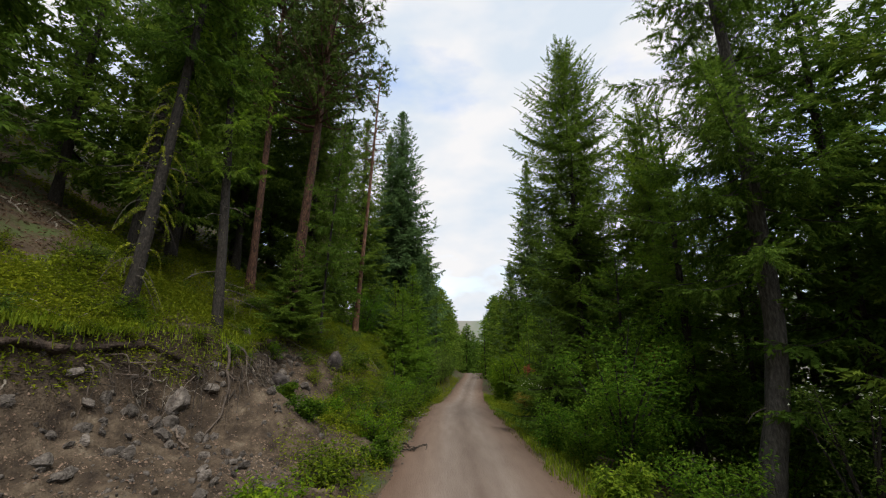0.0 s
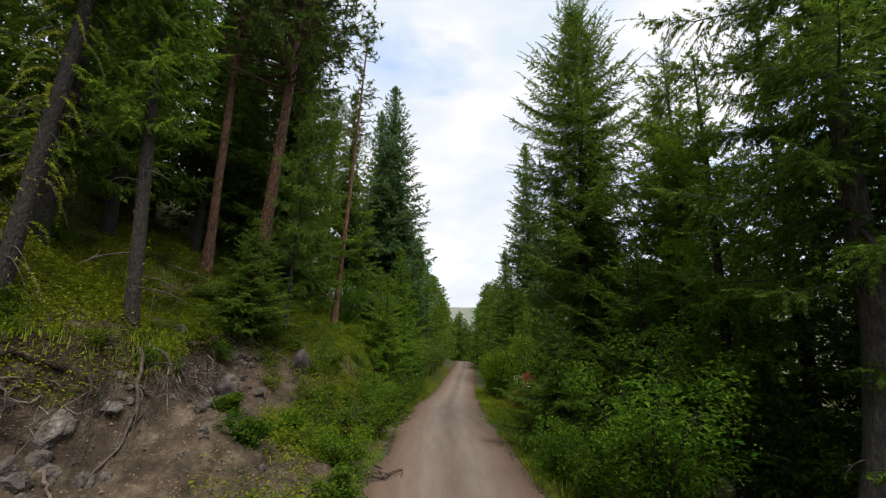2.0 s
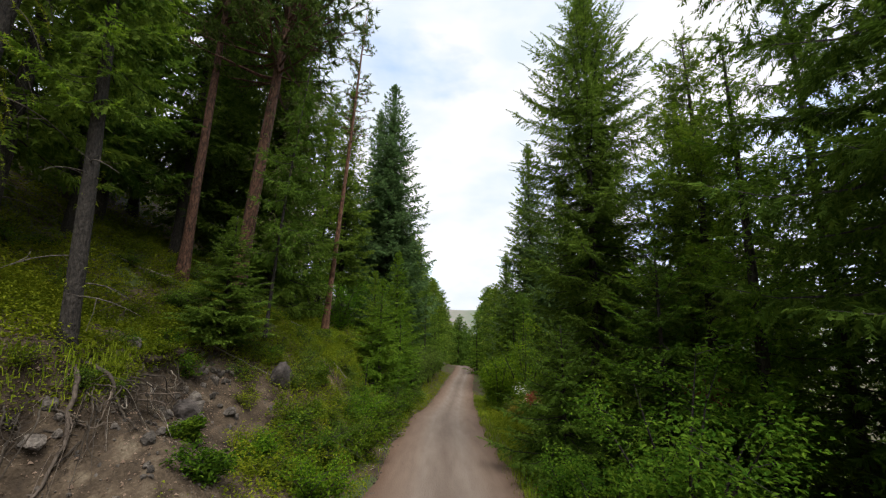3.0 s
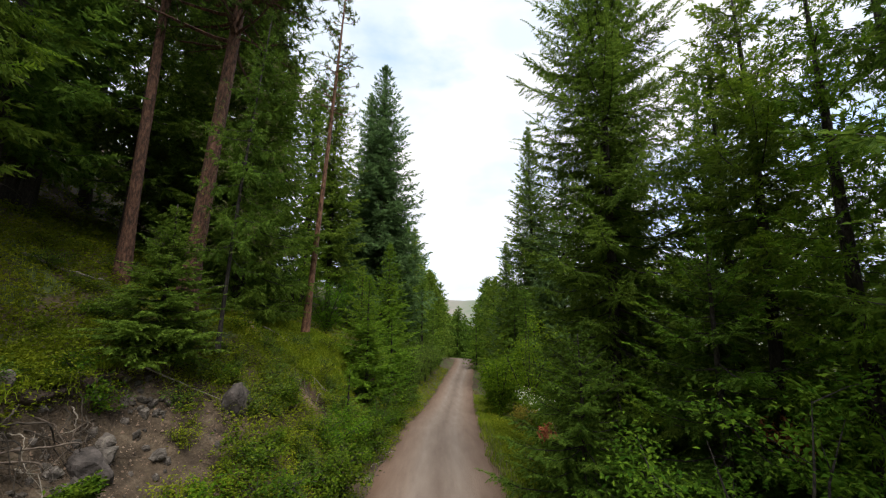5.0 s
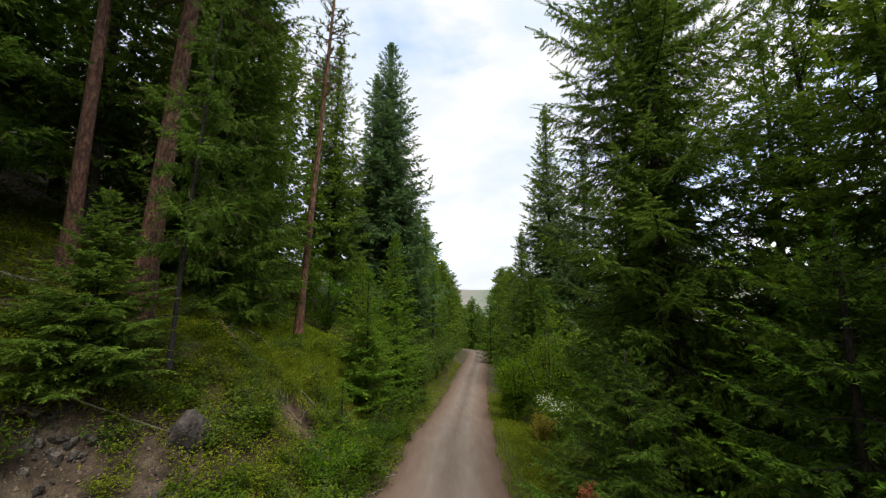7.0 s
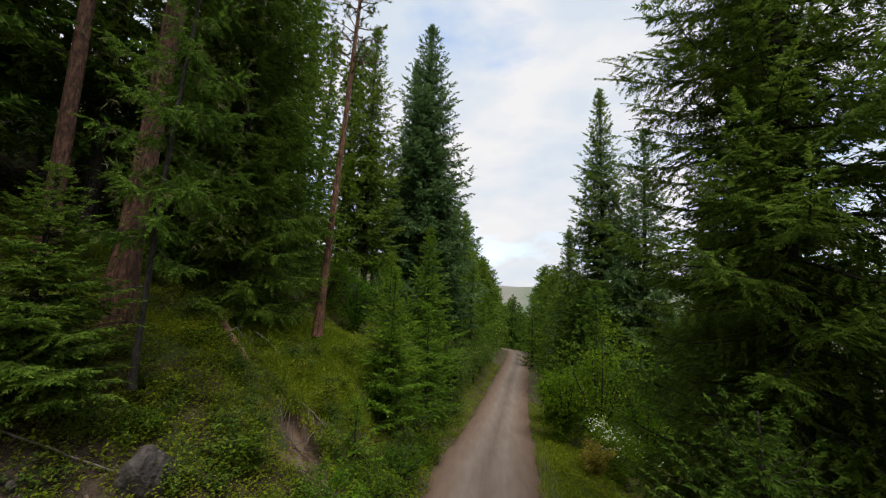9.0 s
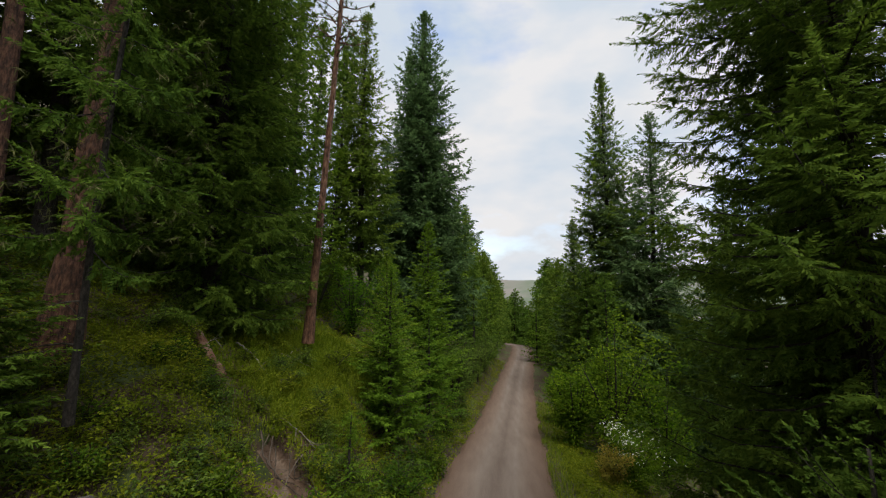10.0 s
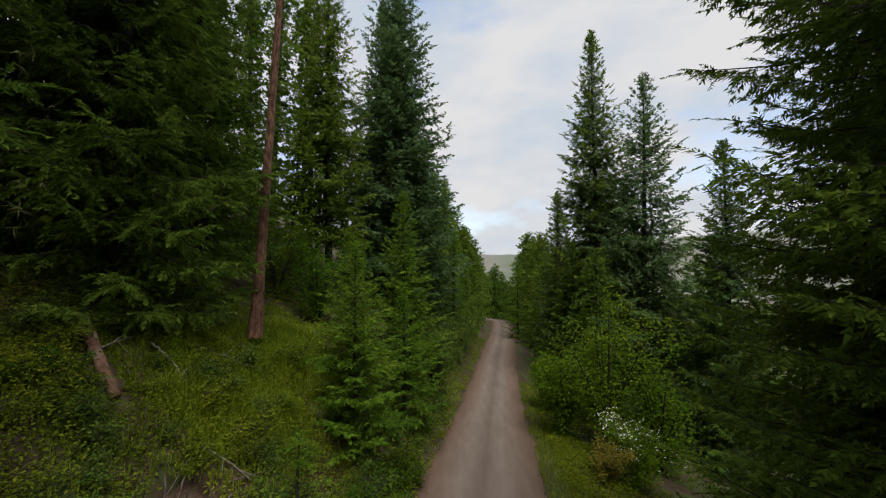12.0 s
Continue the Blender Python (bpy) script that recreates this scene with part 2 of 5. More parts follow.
def road_z(y):
    return np.interp(y, TY, TZ)


def road_x(y):
    return np.interp(y, TY, TX)


FARU = [-1500, -400, -150, -60, -30, -15]
FARZ = [110, 100, 72, 37, 19.5, 8.6]
BANK_A = (FARU + [-8.8, -7.95, -7.65, -7.2, -6.6, -5, -3.4, -2.4, -1.9, 0], FARZ + [3.75, 3.15, 2.15, 1.4, 0.85, 0.35, 0.05, -0.1, -0.03, 0])
BANK_B = (FARU + [-8.8, -7.25, -6.95, -6.5, -5.6, -4.4, -3.2, -2.4, -1.9, 0], FARZ + [4.0, 3.35, 2.5, 1.95, 1.3, 0.65, 0.1, -0.08, -0.03, 0])
BANK_C = (FARU + [-8.8, -6.7, -5.8, -4.9, -4.2, -3.4, -2.8, -2.3, -1.9, 0], FARZ + [5.2, 4.3, 3.7, 2.9, 2.0, 1.0, 0.35, 0.0, -0.03, 0])
RIGHT = ([0, 1.9, 2.4, 3.5, 6, 10, 20, 40, 100, 400, 1500], [0, -0.03, -0.1, -0.3, -0.8, -2, -5, -11, -25, -45, -45])


def jut(y):
    """How far the bank's lip juts out under the slim fir."""
    return 0.95 * np.exp(-((np.asarray(y) - 10.65) / 1.25) ** 2)


def land(x, y):
    """Height of the ground at x, y."""
    x, y = np.asarray(x, float), np.asarray(y, float)
    u = x - road_x(y)
    v = u - jut(y) * np.clip((-3.0 - u) / 2.0, 0, 1) * np.clip((u + 14) / 4, 0, 1)
    a, b, c = (np.interp(v, *p) for p in (BANK_A, BANK_B, BANK_C))
    f = np.clip((y - 9) / 3.5, 0, 1)
    g = np.clip((y - 13) / 5.5, 0, 1)
    f, g = f * f * (3 - 2 * f), g * g * (3 - 2 * g)
    left = (a * (1 - f) + b * f) * (1 - g) + c * g
    far = np.clip((y - 45) / 40, 0, 1)
    left = left * (1 - 0.45 * far * (u > -60))
    rel = np.where(u < 0, left, np.interp(u, *RIGHT))
    rough = np.clip((np.abs(u) - 2.2) / 3, 0, 1)
    bumps = 0.10 * np.sin(x * 1.7 + 1.3 * np.sin(y * 0.9)) * np.sin(y * 1.3 + x * 0.6) + 0.25 * np.sin(x * 0.31 + 2) * np.sin(y * 0.27 + 0.12 * x)
    return road_z(y) + rel + rough * bumps


def ground_at(x, y):
    return float(land(x, y))


def sheet(xs, ys, zfun):
    gx, gy = np.meshgrid(xs, ys)
    z = zfun(gx, gy)
    s = Soup()
    nx = len(xs)
    s.v.append(np.stack([gx, gy, z], -1).reshape(-1, 3))
    i = (np.arange(len(ys) - 1)[:, None] * nx + np.arange(nx - 1)[None]).reshape(-1)
    s.f = np.stack([i, i + 1, i + nx + 1, i + nx], 1).tolist()
    return s


gx_lines = np.concatenate([-np.geomspace(1500, 20, 22), np.arange(-19, -10, 0.6), np.arange(-10, 10, 0.3), np.arange(10, 20, 0.7), np.geomspace(20, 1500, 22)])
gy_lines = np.concatenate([-np.geomspace(1200, 12, 14), np.arange(-11, 40, 0.45), np.arange(40, 110, 0.9), np.geomspace(110, 3500, 24)])


def sunk(x, y):
    z = land(x, y)
    return z - 0.06 * (np.abs(x - road_x(y)) < 2.0) - 0.45 * ((x - road_x(y) < -2.75 + 0.5 * fbm(x * 0.7, y * 0.7, 3)) & (x - road_x(y) > -8.2) & (y < 16) & (y > -6.5 + fbm(x, y, 2))) - 0.55 * (((x + 3.5) / 0.75) ** 2 + ((y - 20.0) / 1.0) ** 2 < 1)


single("ground", sheet(gx_lines, gy_lines, sunk), FLOOR, "forest floor of soil, litter and low green growth", "ground", kind="structure", smooth=True)


# ---- road ----
def road_mesh():
    us = np.concatenate([[-2.15], np.linspace(-1.95, 1.95, 27), [2.15]])
    ys = np.concatenate([np.arange(-20, 45, 0.25), np.arange(45, 125, 0.8)])
    gu, gy = np.meshgrid(us, ys)
    x = road_x(gy) + gu * np.interp(gy, [18, 45], [1.0, 0.84]) + 0.08 * np.sin(gy * 0.9) * (np.abs(gu) > 1.9) + 0.05 * np.sin(gy * 2.3 + gu) * (np.abs(gu) > 1.7)
    rut = -0.035 * (np.exp(-((np.abs(gu + 0.05) - 0.75) / 0.28) ** 2)) + 0.02 * np.exp(-(gu / 0.3) ** 2)
    z = road_z(gy) + rut + 0.006 * fbm(gu * 1.2 + 5, gy * 0.12, 4) - 0.10 * (np.abs(gu) > 2.0)
    s = Soup()
    nx = len(us)
    s.v.append(np.stack([x, gy, z], -1).reshape(-1, 3))
    i = (np.arange(len(ys) - 1)[:, None] * nx + np.arange(nx - 1)[None]).reshape(-1)
    s.f = np.stack([i, i + 1, i + nx + 1, i + nx], 1).tolist()
    return s, gu.reshape(-1)


def road_material():
    m = material("packed gravel", [(0.3, (0.138, 0.108, 0.090)), (0.7, (0.182, 0.148, 0.126))], scale=2.2, detail=12, bump=0.5, bump_scale=26, rough=0.95, stretch=(1.6, 0.22, 1), grain=0.6)
    t = m.node_tree
    b = t.nodes["Principled BSDF"]
    base = b.inputs["Base Color"].links[0].from_socket
    at = t.nodes.new("ShaderNodeAttribute")
    at.attribute_name = "across"
    ab = t.nodes.new("ShaderNodeMath")
    ab.operation = "ABSOLUTE"
    t.links.new(at.outputs["Fac"], ab.inputs[0])
    tc = t.nodes.new("ShaderNodeTexCoord")
    no = t.nodes.new("ShaderNodeTexNoise")
    no.inputs["Scale"].default_value, no.inputs["Detail"].default_value = 1.1, 6
    long_ = t.nodes.new("ShaderNodeMapping")
    long_.inputs["Scale"].default_value = (1.0, 0.12, 1.0)
    t.links.new(tc.outputs["Object"], long_.inputs["Vector"])
    t.links.new(long_.outputs["Vector"], no.inputs["Vector"])
    sum_ = t.nodes.new("ShaderNodeMath")
    sum_.operation = "MULTIPLY_ADD"
    sum_.inputs[1].default_value, sum_.inputs[2].default_value = 0.3, -0.15
    t.links.new(no.outputs["Fac"], sum_.inputs[0])
    add = t.nodes.new("ShaderNodeMath")
    t.links.new(ab.outputs[0], add.inputs[0])
    t.links.new(sum_.outputs[0], add.inputs[1])
    cr = t.nodes.new("ShaderNodeValToRGB")
    cr.color_ramp.elements.new(0.5), cr.color_ramp.elements.new(0.6), cr.color_ramp.elements.new(0.7)
    for e, (p, v) in zip(cr.color_ramp.elements, [(0.0, (0.84, 0.79, 0.76)), (0.12, (0.98, 0.95, 0.93)), (0.28, (1.16, 1.15, 1.14)), (0.50, (0.98, 0.88, 0.81)), (0.82, (0.70, 0.54, 0.44))]):
        e.position, e.color = p, (*v, 1)
    half = t.nodes.new("ShaderNodeMath")
    half.operation = "MULTIPLY"
    half.inputs[1].default_value = 0.42
    t.links.new(add.outputs[0], half.inputs[0])
    t.links.new(half.outputs[0], cr.inputs["Fac"])
    mx = t.nodes.new("ShaderNodeMix")
    mx.data_type, mx.blend_type = "RGBA", "MULTIPLY"
    mx.inputs["Factor"].default_value = 1.0
    t.links.new(base, mx.inputs[6])
    t.links.new(cr.outputs["Color"], mx.inputs[7])
    t.links.new(mx.outputs[2], b.inputs["Base Color"])
    return m


road_soup, across = road_mesh()
road = single("road", road_soup, road_material(), "single-lane dirt and gravel road with two wheel tracks", "road", kind="structure", smooth=True)
attr = road.data.attributes.new("across", "FLOAT", "POINT")
attr.data.foreach_set("value", across.astype(np.float32))

# ---- cut bank of bare soil ----


def bank_surface(x, y):
    u = x - road_x(y)
    z = land(x, y)
    n = np.zeros_like(z)
    n += 0.30 * fbm(x * 0.9 + 3, y * 0.9, 6, 0.70) - 0.16 * np.abs(fbm(x * 2.2, y * 1.6 + 8, 4, 0.65)) + 0.07
    edge = np.clip((u + 8.4) / 0.5, 0, 1) * np.clip((-2.3 - u) / 0.5, 0, 1) * np.clip((16.9 - y) / 1.5, 0, 1) * np.clip((y + 7.2) / 0.8, 0, 1)
    return z + n * edge - 0.15 * (1 - edge) + 0.02


def soil_material():
    """Brown soil with pale crumbling patches, pebbly relief and darker blotches."""
    m = material("bare bank soil", [(0.32, (0.016, 0.010, 0.007)), (0.45, (0.045, 0.031, 0.019)), (0.56, (0.084, 0.060, 0.039)), (0.70, (0.165, 0.132, 0.092))], scale=2.0, detail=14, bump=1.0, bump_scale=22, grain=0.72)
    t = m.node_tree
    b = t.nodes["Principled BSDF"]
    base = b.inputs["Base Color"].links[0].from_socket
    tc = t.nodes.new("ShaderNodeTexCoord")
    vo = t.nodes.new("ShaderNodeTexVoronoi")
    vo.inputs["Scale"].default_value, vo.inputs["Randomness"].default_value = 16, 1.0
    t.links.new(tc.outputs["Object"], vo.inputs["Vector"])
    cr = t.nodes.new("ShaderNodeValToRGB")
    cr.color_ramp.elements[0].position, cr.color_ramp.elements[0].color = 0.0, (1.5, 1.5, 1.5, 1)
    cr.color_ramp.elements[1].position, cr.color_ramp.elements[1].color = 0.35, (0.9, 0.9, 0.9, 1)
    t.links.new(vo.outputs["Distance"], cr.inputs["Fac"])
    mx = t.nodes.new("ShaderNodeMix")
    mx.data_type, mx.blend_type = "RGBA", "MULTIPLY"
    mx.inputs["Factor"].default_value = 0.7
    t.links.new(base, mx.inputs[6])
    t.links.new(cr.outputs["Color"], mx.inputs[7])
    t.links.new(mx.outputs[2], b.inputs["Base Color"])
    return m


BANKSOIL = soil_material()
single("cut_bank", sheet(np.arange(-8.1, -1.4, 0.055), np.concatenate([np.arange(-8, 1, 0.22), np.arange(1, 17.2, 0.06)]), bank_surface), BANKSOIL, "eroded cut bank of bare brown soil beside the road", "bank", kind="structure", smooth=True)


def turf_ledge():
    """The undercut sod along the bank's lip: a ragged ledge that overhangs the bare face."""
    ys = np.arange(2.5, 14.6, 0.07)
    lip = road_x(ys) - 7.86 + jut(ys) + np.clip((ys - 9) / 3.5, 0, 1) * 0.68
    out = np.maximum(0.03, 0.15 + 0.22 * fbm(ys * 1.3, ys * 0 + 2.5, 4) + 0.22 * fbm(ys * 5, ys * 0 + 7.5, 3))
    thick = 0.16 + 0.10 * fbm(ys * 1.7, ys * 0 + 4.5, 3)
    rows = []
    for du, dz in ((-0.5, 0.03), (0.0, 0.02), (0.55, -0.03), (0.95, -0.35), (0.8, -0.85), (0.2, -1.0), (-0.6, -1.3)):
        x = lip + (du * out if du > 0 else du) + 0.06 * fbm(ys * 7, ys * 0 + 11 * du, 3)
        z = land(np.minimum(x, lip - 0.04), ys) + dz * (thick if dz < 0 else 1) + 0.06 * fbm(ys * 5, ys * 0 + 5 * du + 3, 4) - 0.05
        rows.append(np.stack([x, ys, z], 1))
    s = Soup()
    n = len(ys)
    s.v.append(np.concatenate(rows))
    i = (np.arange(len(rows) - 1)[:, None] * n + np.arange(n - 1)[None]).reshape(-1)
    s.f = np.stack([i, i + 1, i + n + 1, i + n], 1).tolist()
    return s


single("turf_ledge", turf_ledge(), TURF_SHADE, "overhanging ledge of rooty turf along the bank, coloured dark as lip shade", "bank", kind="structure", smooth=True)


def hollow_surface(x, y):
    d = ((x + 3.4) / 0.95) ** 2 + ((y - 19.6) / 1.1) ** 2
    return land(x, y) - 0.5 * np.clip(1 - d, 0, 1) ** 0.5 + 0.05 * fbm(x * 2, y * 2, 5, 0.6) - 0.25 * np.clip(d - 1.15, 0, 1)


single("soil_hollow", sheet(np.arange(-4.7, -2.4, 0.05), np.arange(18.4, 21.3, 0.06), hollow_surface), HOLLOWSOIL, "eroded soil hollow in the green slope", "bank", kind="structure", smooth=True)

# ---- conifers ----


def frond_shape(k, width):
    """A flat spray of twigs, one long: k narrow fingers a side, set alternately along a spine."""
    s = np.linspace(0, 1, 2 * k + 1)
    pts = [(a, 0, 0) for a in s]
    faces = []
    for i in range(2 * k):
        side = 1 if i % 2 == 0 else -1
        reach = width * (0.4 + 0.6 * np.sin(np.pi * min(1, s[i] * 0.8 + 0.2)))
        pts.append((s[i] + 0.5 / k + 0.62 * reach, side * reach, 0.0))
        faces.append((i, i + 1, len(pts) - 1) if side > 0 else (i + 1, i, len(pts) - 1))
    pts[2 * k] = (1.12, 0, 0)
    return np.array(pts), np.array(faces)


def spray_shape(k, plump=0.28):
    """A branchlet one long: a spine with k pointed needle-clad twigs a side and one at its end."""
    pts, faces = [], []
    for i in range(2 * k + 1):
        s = i / (2 * k)
        side = 1 if i % 2 == 0 else -1
        reach = min(0.6, 2.6 / k) * (1.0 - 0.5 * s) * (0.6 + 0.4 * min(1, 4 * s)) * (1.0, 0.8, 1.12, 0.9)[i % 4]
        d = np.array([0.70, side * 0.71]) if i < 2 * k else np.array([1.0, 0.0])
        n = np.array([1.0, 0.0]) if i < 2 * k else np.array([0.0, 1.0])
        a = np.array([0.04 + 0.94 * s, 0.0])
        j = len(pts)
        pts += [(*(a - n * plump / k), 0), (*(a + n * plump / k), 0), (*(a + d * reach), 0)]
        faces.append((j, j + 1, j + 2))
    return np.array(pts), np.array(faces)


def put_fronds(soup, origin, direction, length, rng, k=5, width=0.28, roll=0.45, sag=0.12, jitter=0.05, blunt=0.0):
    pts, faces = spray_shape(k, blunt) if blunt else frond_shape(k, width)
    n = len(origin)
    if not n:
        return
    d = unit(direction)
    side = unit(np.cross(d, np.array([0, 0, 1.0])) + 1e-4)
    up = np.cross(side, d)
    a = rng.normal(0, roll, n)[:, None]
    side, up = side * np.cos(a) + up * np.sin(a), up * np.cos(a) - side * np.sin(a)
    P = np.repeat(pts[None], n, 0)
    P[:, :, 2] -= sag * P[:, :, 0] ** 2 + 0.25 * np.abs(P[:, :, 1])
    P += rng.normal(0, jitter, P.shape) * np.array([0.6, 0.8, 1.2])
    L = length[:, None, None]
    W = origin[:, None] + L * (P[:, :, :1] * d[:, None] + P[:, :, 1:2] * side[:, None] + P[:, :, 2:] * up[:, None])
    soup.batch(W, faces)


def trunk_path(H, rng, bend=0.12, n=12):
    z = np.linspace(0, H, n)
    ph = rng.uniform(0, 6.28, 2)
    k = bend * H / 20
    return np.stack([k * (np.sin(z / H * 4 + ph[0]) - np.sin(ph[0])), k * (np.sin(z / H * 3.3 + ph[1]) - np.sin(ph[1])), z], 1)


def along(path, z):
    return np.stack([np.interp(z, path[:, 2], path[:, 0]), np.interp(z, path[:, 2], path[:, 1]), z], -1)


def fir(name, x, y, H, R, seed, base=0.08, label="", category="tree", group="conifers", mat=None, tips=None, bark=None, g=0.08, spacing=2.4, step=0.5, per=6, droop=0.25, radius=None, thin=1.0, lean=(0, 0), ragged=0.22, z=None, power=0.75, sink=0.25, dead=0, hang=0.15, flop=0.25, fan=0.30, limbs=True, bow=None, reach=((0, 1), (1, 1)), tier=0.5, plump=0.42, rise=0.16, tip_from=0.7):
    """A fir or spruce: tapered trunk and whorls of boughs, each a plate of branchlets clad in twigs; g is the spacing of the twigs."""
    rng = np.random.default_rng(seed)
    tree = thing(name, x, y, (ground_at(x, y) if z is None else z) - sink, label, category, group, lean=lean)
    path = trunk_path(H, rng) if bow is None else trunk_path(H, rng, bend=0.04, n=24)
    if bow is not None:
        path[:, 0] += np.interp(path[:, 2], *bow)
    r0 = radius or 0.010 * H + 0.02
    radii = r0 * (1 - path[:, 2] / H) ** 0.8 + 0.012
    radii[0] *= 1.35
    s = Soup()
    s.tube(path, radii, sides=9 if limbs else 5, wobble=0.04, rng=rng)
    part("trunk", s, bark or BARK, tree, smooth=True)
    crown = Soup()
    cb = base * H
    zb = cb
    ga = rng.uniform(0, 6.28)
    O, D, Ln, tip = [], [], [], []
    crown.slot = 2
    while zb < H - 0.12:
        f = (zb - cb) / (H - cb)
        n = max(3, int(round(per * (0.75 + 0.5 * rng.random()))))
        for j in range(n):
            if rng.random() > thin:
                continue
            az = ga + j * 2 * np.pi / n + rng.normal(0, 0.3)
            zz = min(H - 0.08, zb + rng.uniform(0, step * tier))
            L = R * (1 - f) ** power * (1 + ragged * np.clip(rng.normal(), -1.8, 1.1)) * min(1, 0.72 + 3 * f) * np.interp(f, *reach)
            L = max(L, 0.10)
            el = np.interp(f, [0, 0.5, 1], [-droop, 0.1 - 0.5 * droop, 0.9]) + rng.normal(0, 0.10)
            out = np.array([np.cos(az), np.sin(az), 0])
            m = 7
            ss = np.linspace(0, 1, m)
            bend = rng.normal(0, 0.12) * L * ss ** 2
            pts = along(path, np.full(m, zz)) + out * (ss * L * np.cos(el))[:, None] + np.array([-out[1], out[0], 0]) * bend[:, None]
            pts[:, 2] += L * (np.sin(el) * ss - 0.22 * droop * np.sin(ss * np.pi) + rise * ss ** 2)
            if limbs and L > 0.5:
                crown.tube(pts[::2], np.linspace(max(0.009, 0.012 * L), 0.004, 4), sides=3)
            cnt = max(2, int(L / (spacing * g)))
            sv = np.clip(np.linspace(0.14, 0.96, cnt) + rng.normal(0, 0.25 / cnt, cnt), 0.05, 1)
            base_p = np.stack([np.interp(sv, ss, pts[:, q]) for q in range(3)], 1)
            fwd = unit(np.gradient(base_p, axis=0))
            side = unit(np.cross(fwd, np.array([0, 0, 1.0])))
            size = 1.15 * L * fan * np.minimum(1, 0.35 + 2.2 * sv) * np.clip(1.06 - sv, 0.05, 1) ** 0.55
            for sg, part_of, loose in ((1, 1.0, 1.0), (-1, 1.0, 1.0), (1, 0.75, 2.0)):
                if loose > 1:
                    sg = rng.choice([-1, 1], cnt)[:, None]
                ang = (1.15 - 0.5 * sv + rng.normal(0, 0.16, cnt))[:, None]
                O.append(base_p)
                D.append(fwd * np.cos(ang) + sg * side * np.sin(ang) + np.array([0, 0, 1]) * rng.normal(-hang, flop * loose, cnt)[:, None])
                Ln.append(np.clip(part_of * size * rng.uniform(0.65, 1.25, cnt), min(1.5 * g, 0.8 * L), 1.1))
                tip.append(sv + rng.normal(0, 0.18, cnt) > tip_from)
            O.append(base_p[-1:]), D.append(fwd[-1:]), Ln.append(np.array([np.clip(0.26 * L, min(2 * g, 0.8 * L), 0.6)])), tip.append(np.array([True]))
        ga += 1.1
        zb += step * (1 - 0.6 * f) * rng.uniform(0.8, 1.2)
    O, D, Ln, tip = (np.concatenate(q) for q in (O, D, Ln, tip))
    want = Ln / g
    ks = np.array([2, 3, 5, 7, 10, 14, 20])
    pick = np.abs(np.log(want[:, None] / ks[None])).argmin(1)
    for slot, mask in ((0, ~tip), (1, tip)):
        crown.slot = slot
        for i, k in enumerate(ks):
            sel = mask & (pick == i)
            put_fronds(crown, O[sel], D[sel], Ln[sel], rng, k=int(k), jitter=0.22 / k, sag=0.16, blunt=plump, roll=0.25 + flop * 0.6)
    mat = mat or FIR
    part("crown", crown, [mat, tips or mat, bark or BARK], tree)
    if dead:
        dead_limbs(tree, path, 0.08 * H, base * H, dead, rng)
    return tree


def dead_limbs(tree, path, lo, hi, count, rng, length=1.2, mat=None, label="bare dead branch"):
    """Each bare limb is a part of its own."""
    for i in range(count):
        z = rng.uniform(lo, hi)
        az = rng.uniform(0, 6.28)
        L = length * rng.uniform(0.4, 1.2)
        s = np.linspace(0, 1, 6)
        p = along(path, np.full(6, z)) + np.stack([np.cos(az + 0.5 * s) * s * L, np.sin(az + 0.5 * s) * s * L, L * (0.10 * s - 0.45 * s ** 2)], 1)
        w = Soup()
        w.tube(p, np.linspace(0.016, 0.004, 6), sides=4)
        for q in range(3):
            j = rng.integers(1, 5)
            e = p[j] + rng.normal(0, 1, 3) * np.array([0.25, 0.25, 0.2]) * L - np.array([0, 0, 0.12])
            w.tube([p[j], (p[j] + e) / 2 + rng.normal(0, 0.02, 3), e], [0.007, 0.005, 0.003], sides=3)
        part("dead_branch", w, mat or TWIG, tree, label)


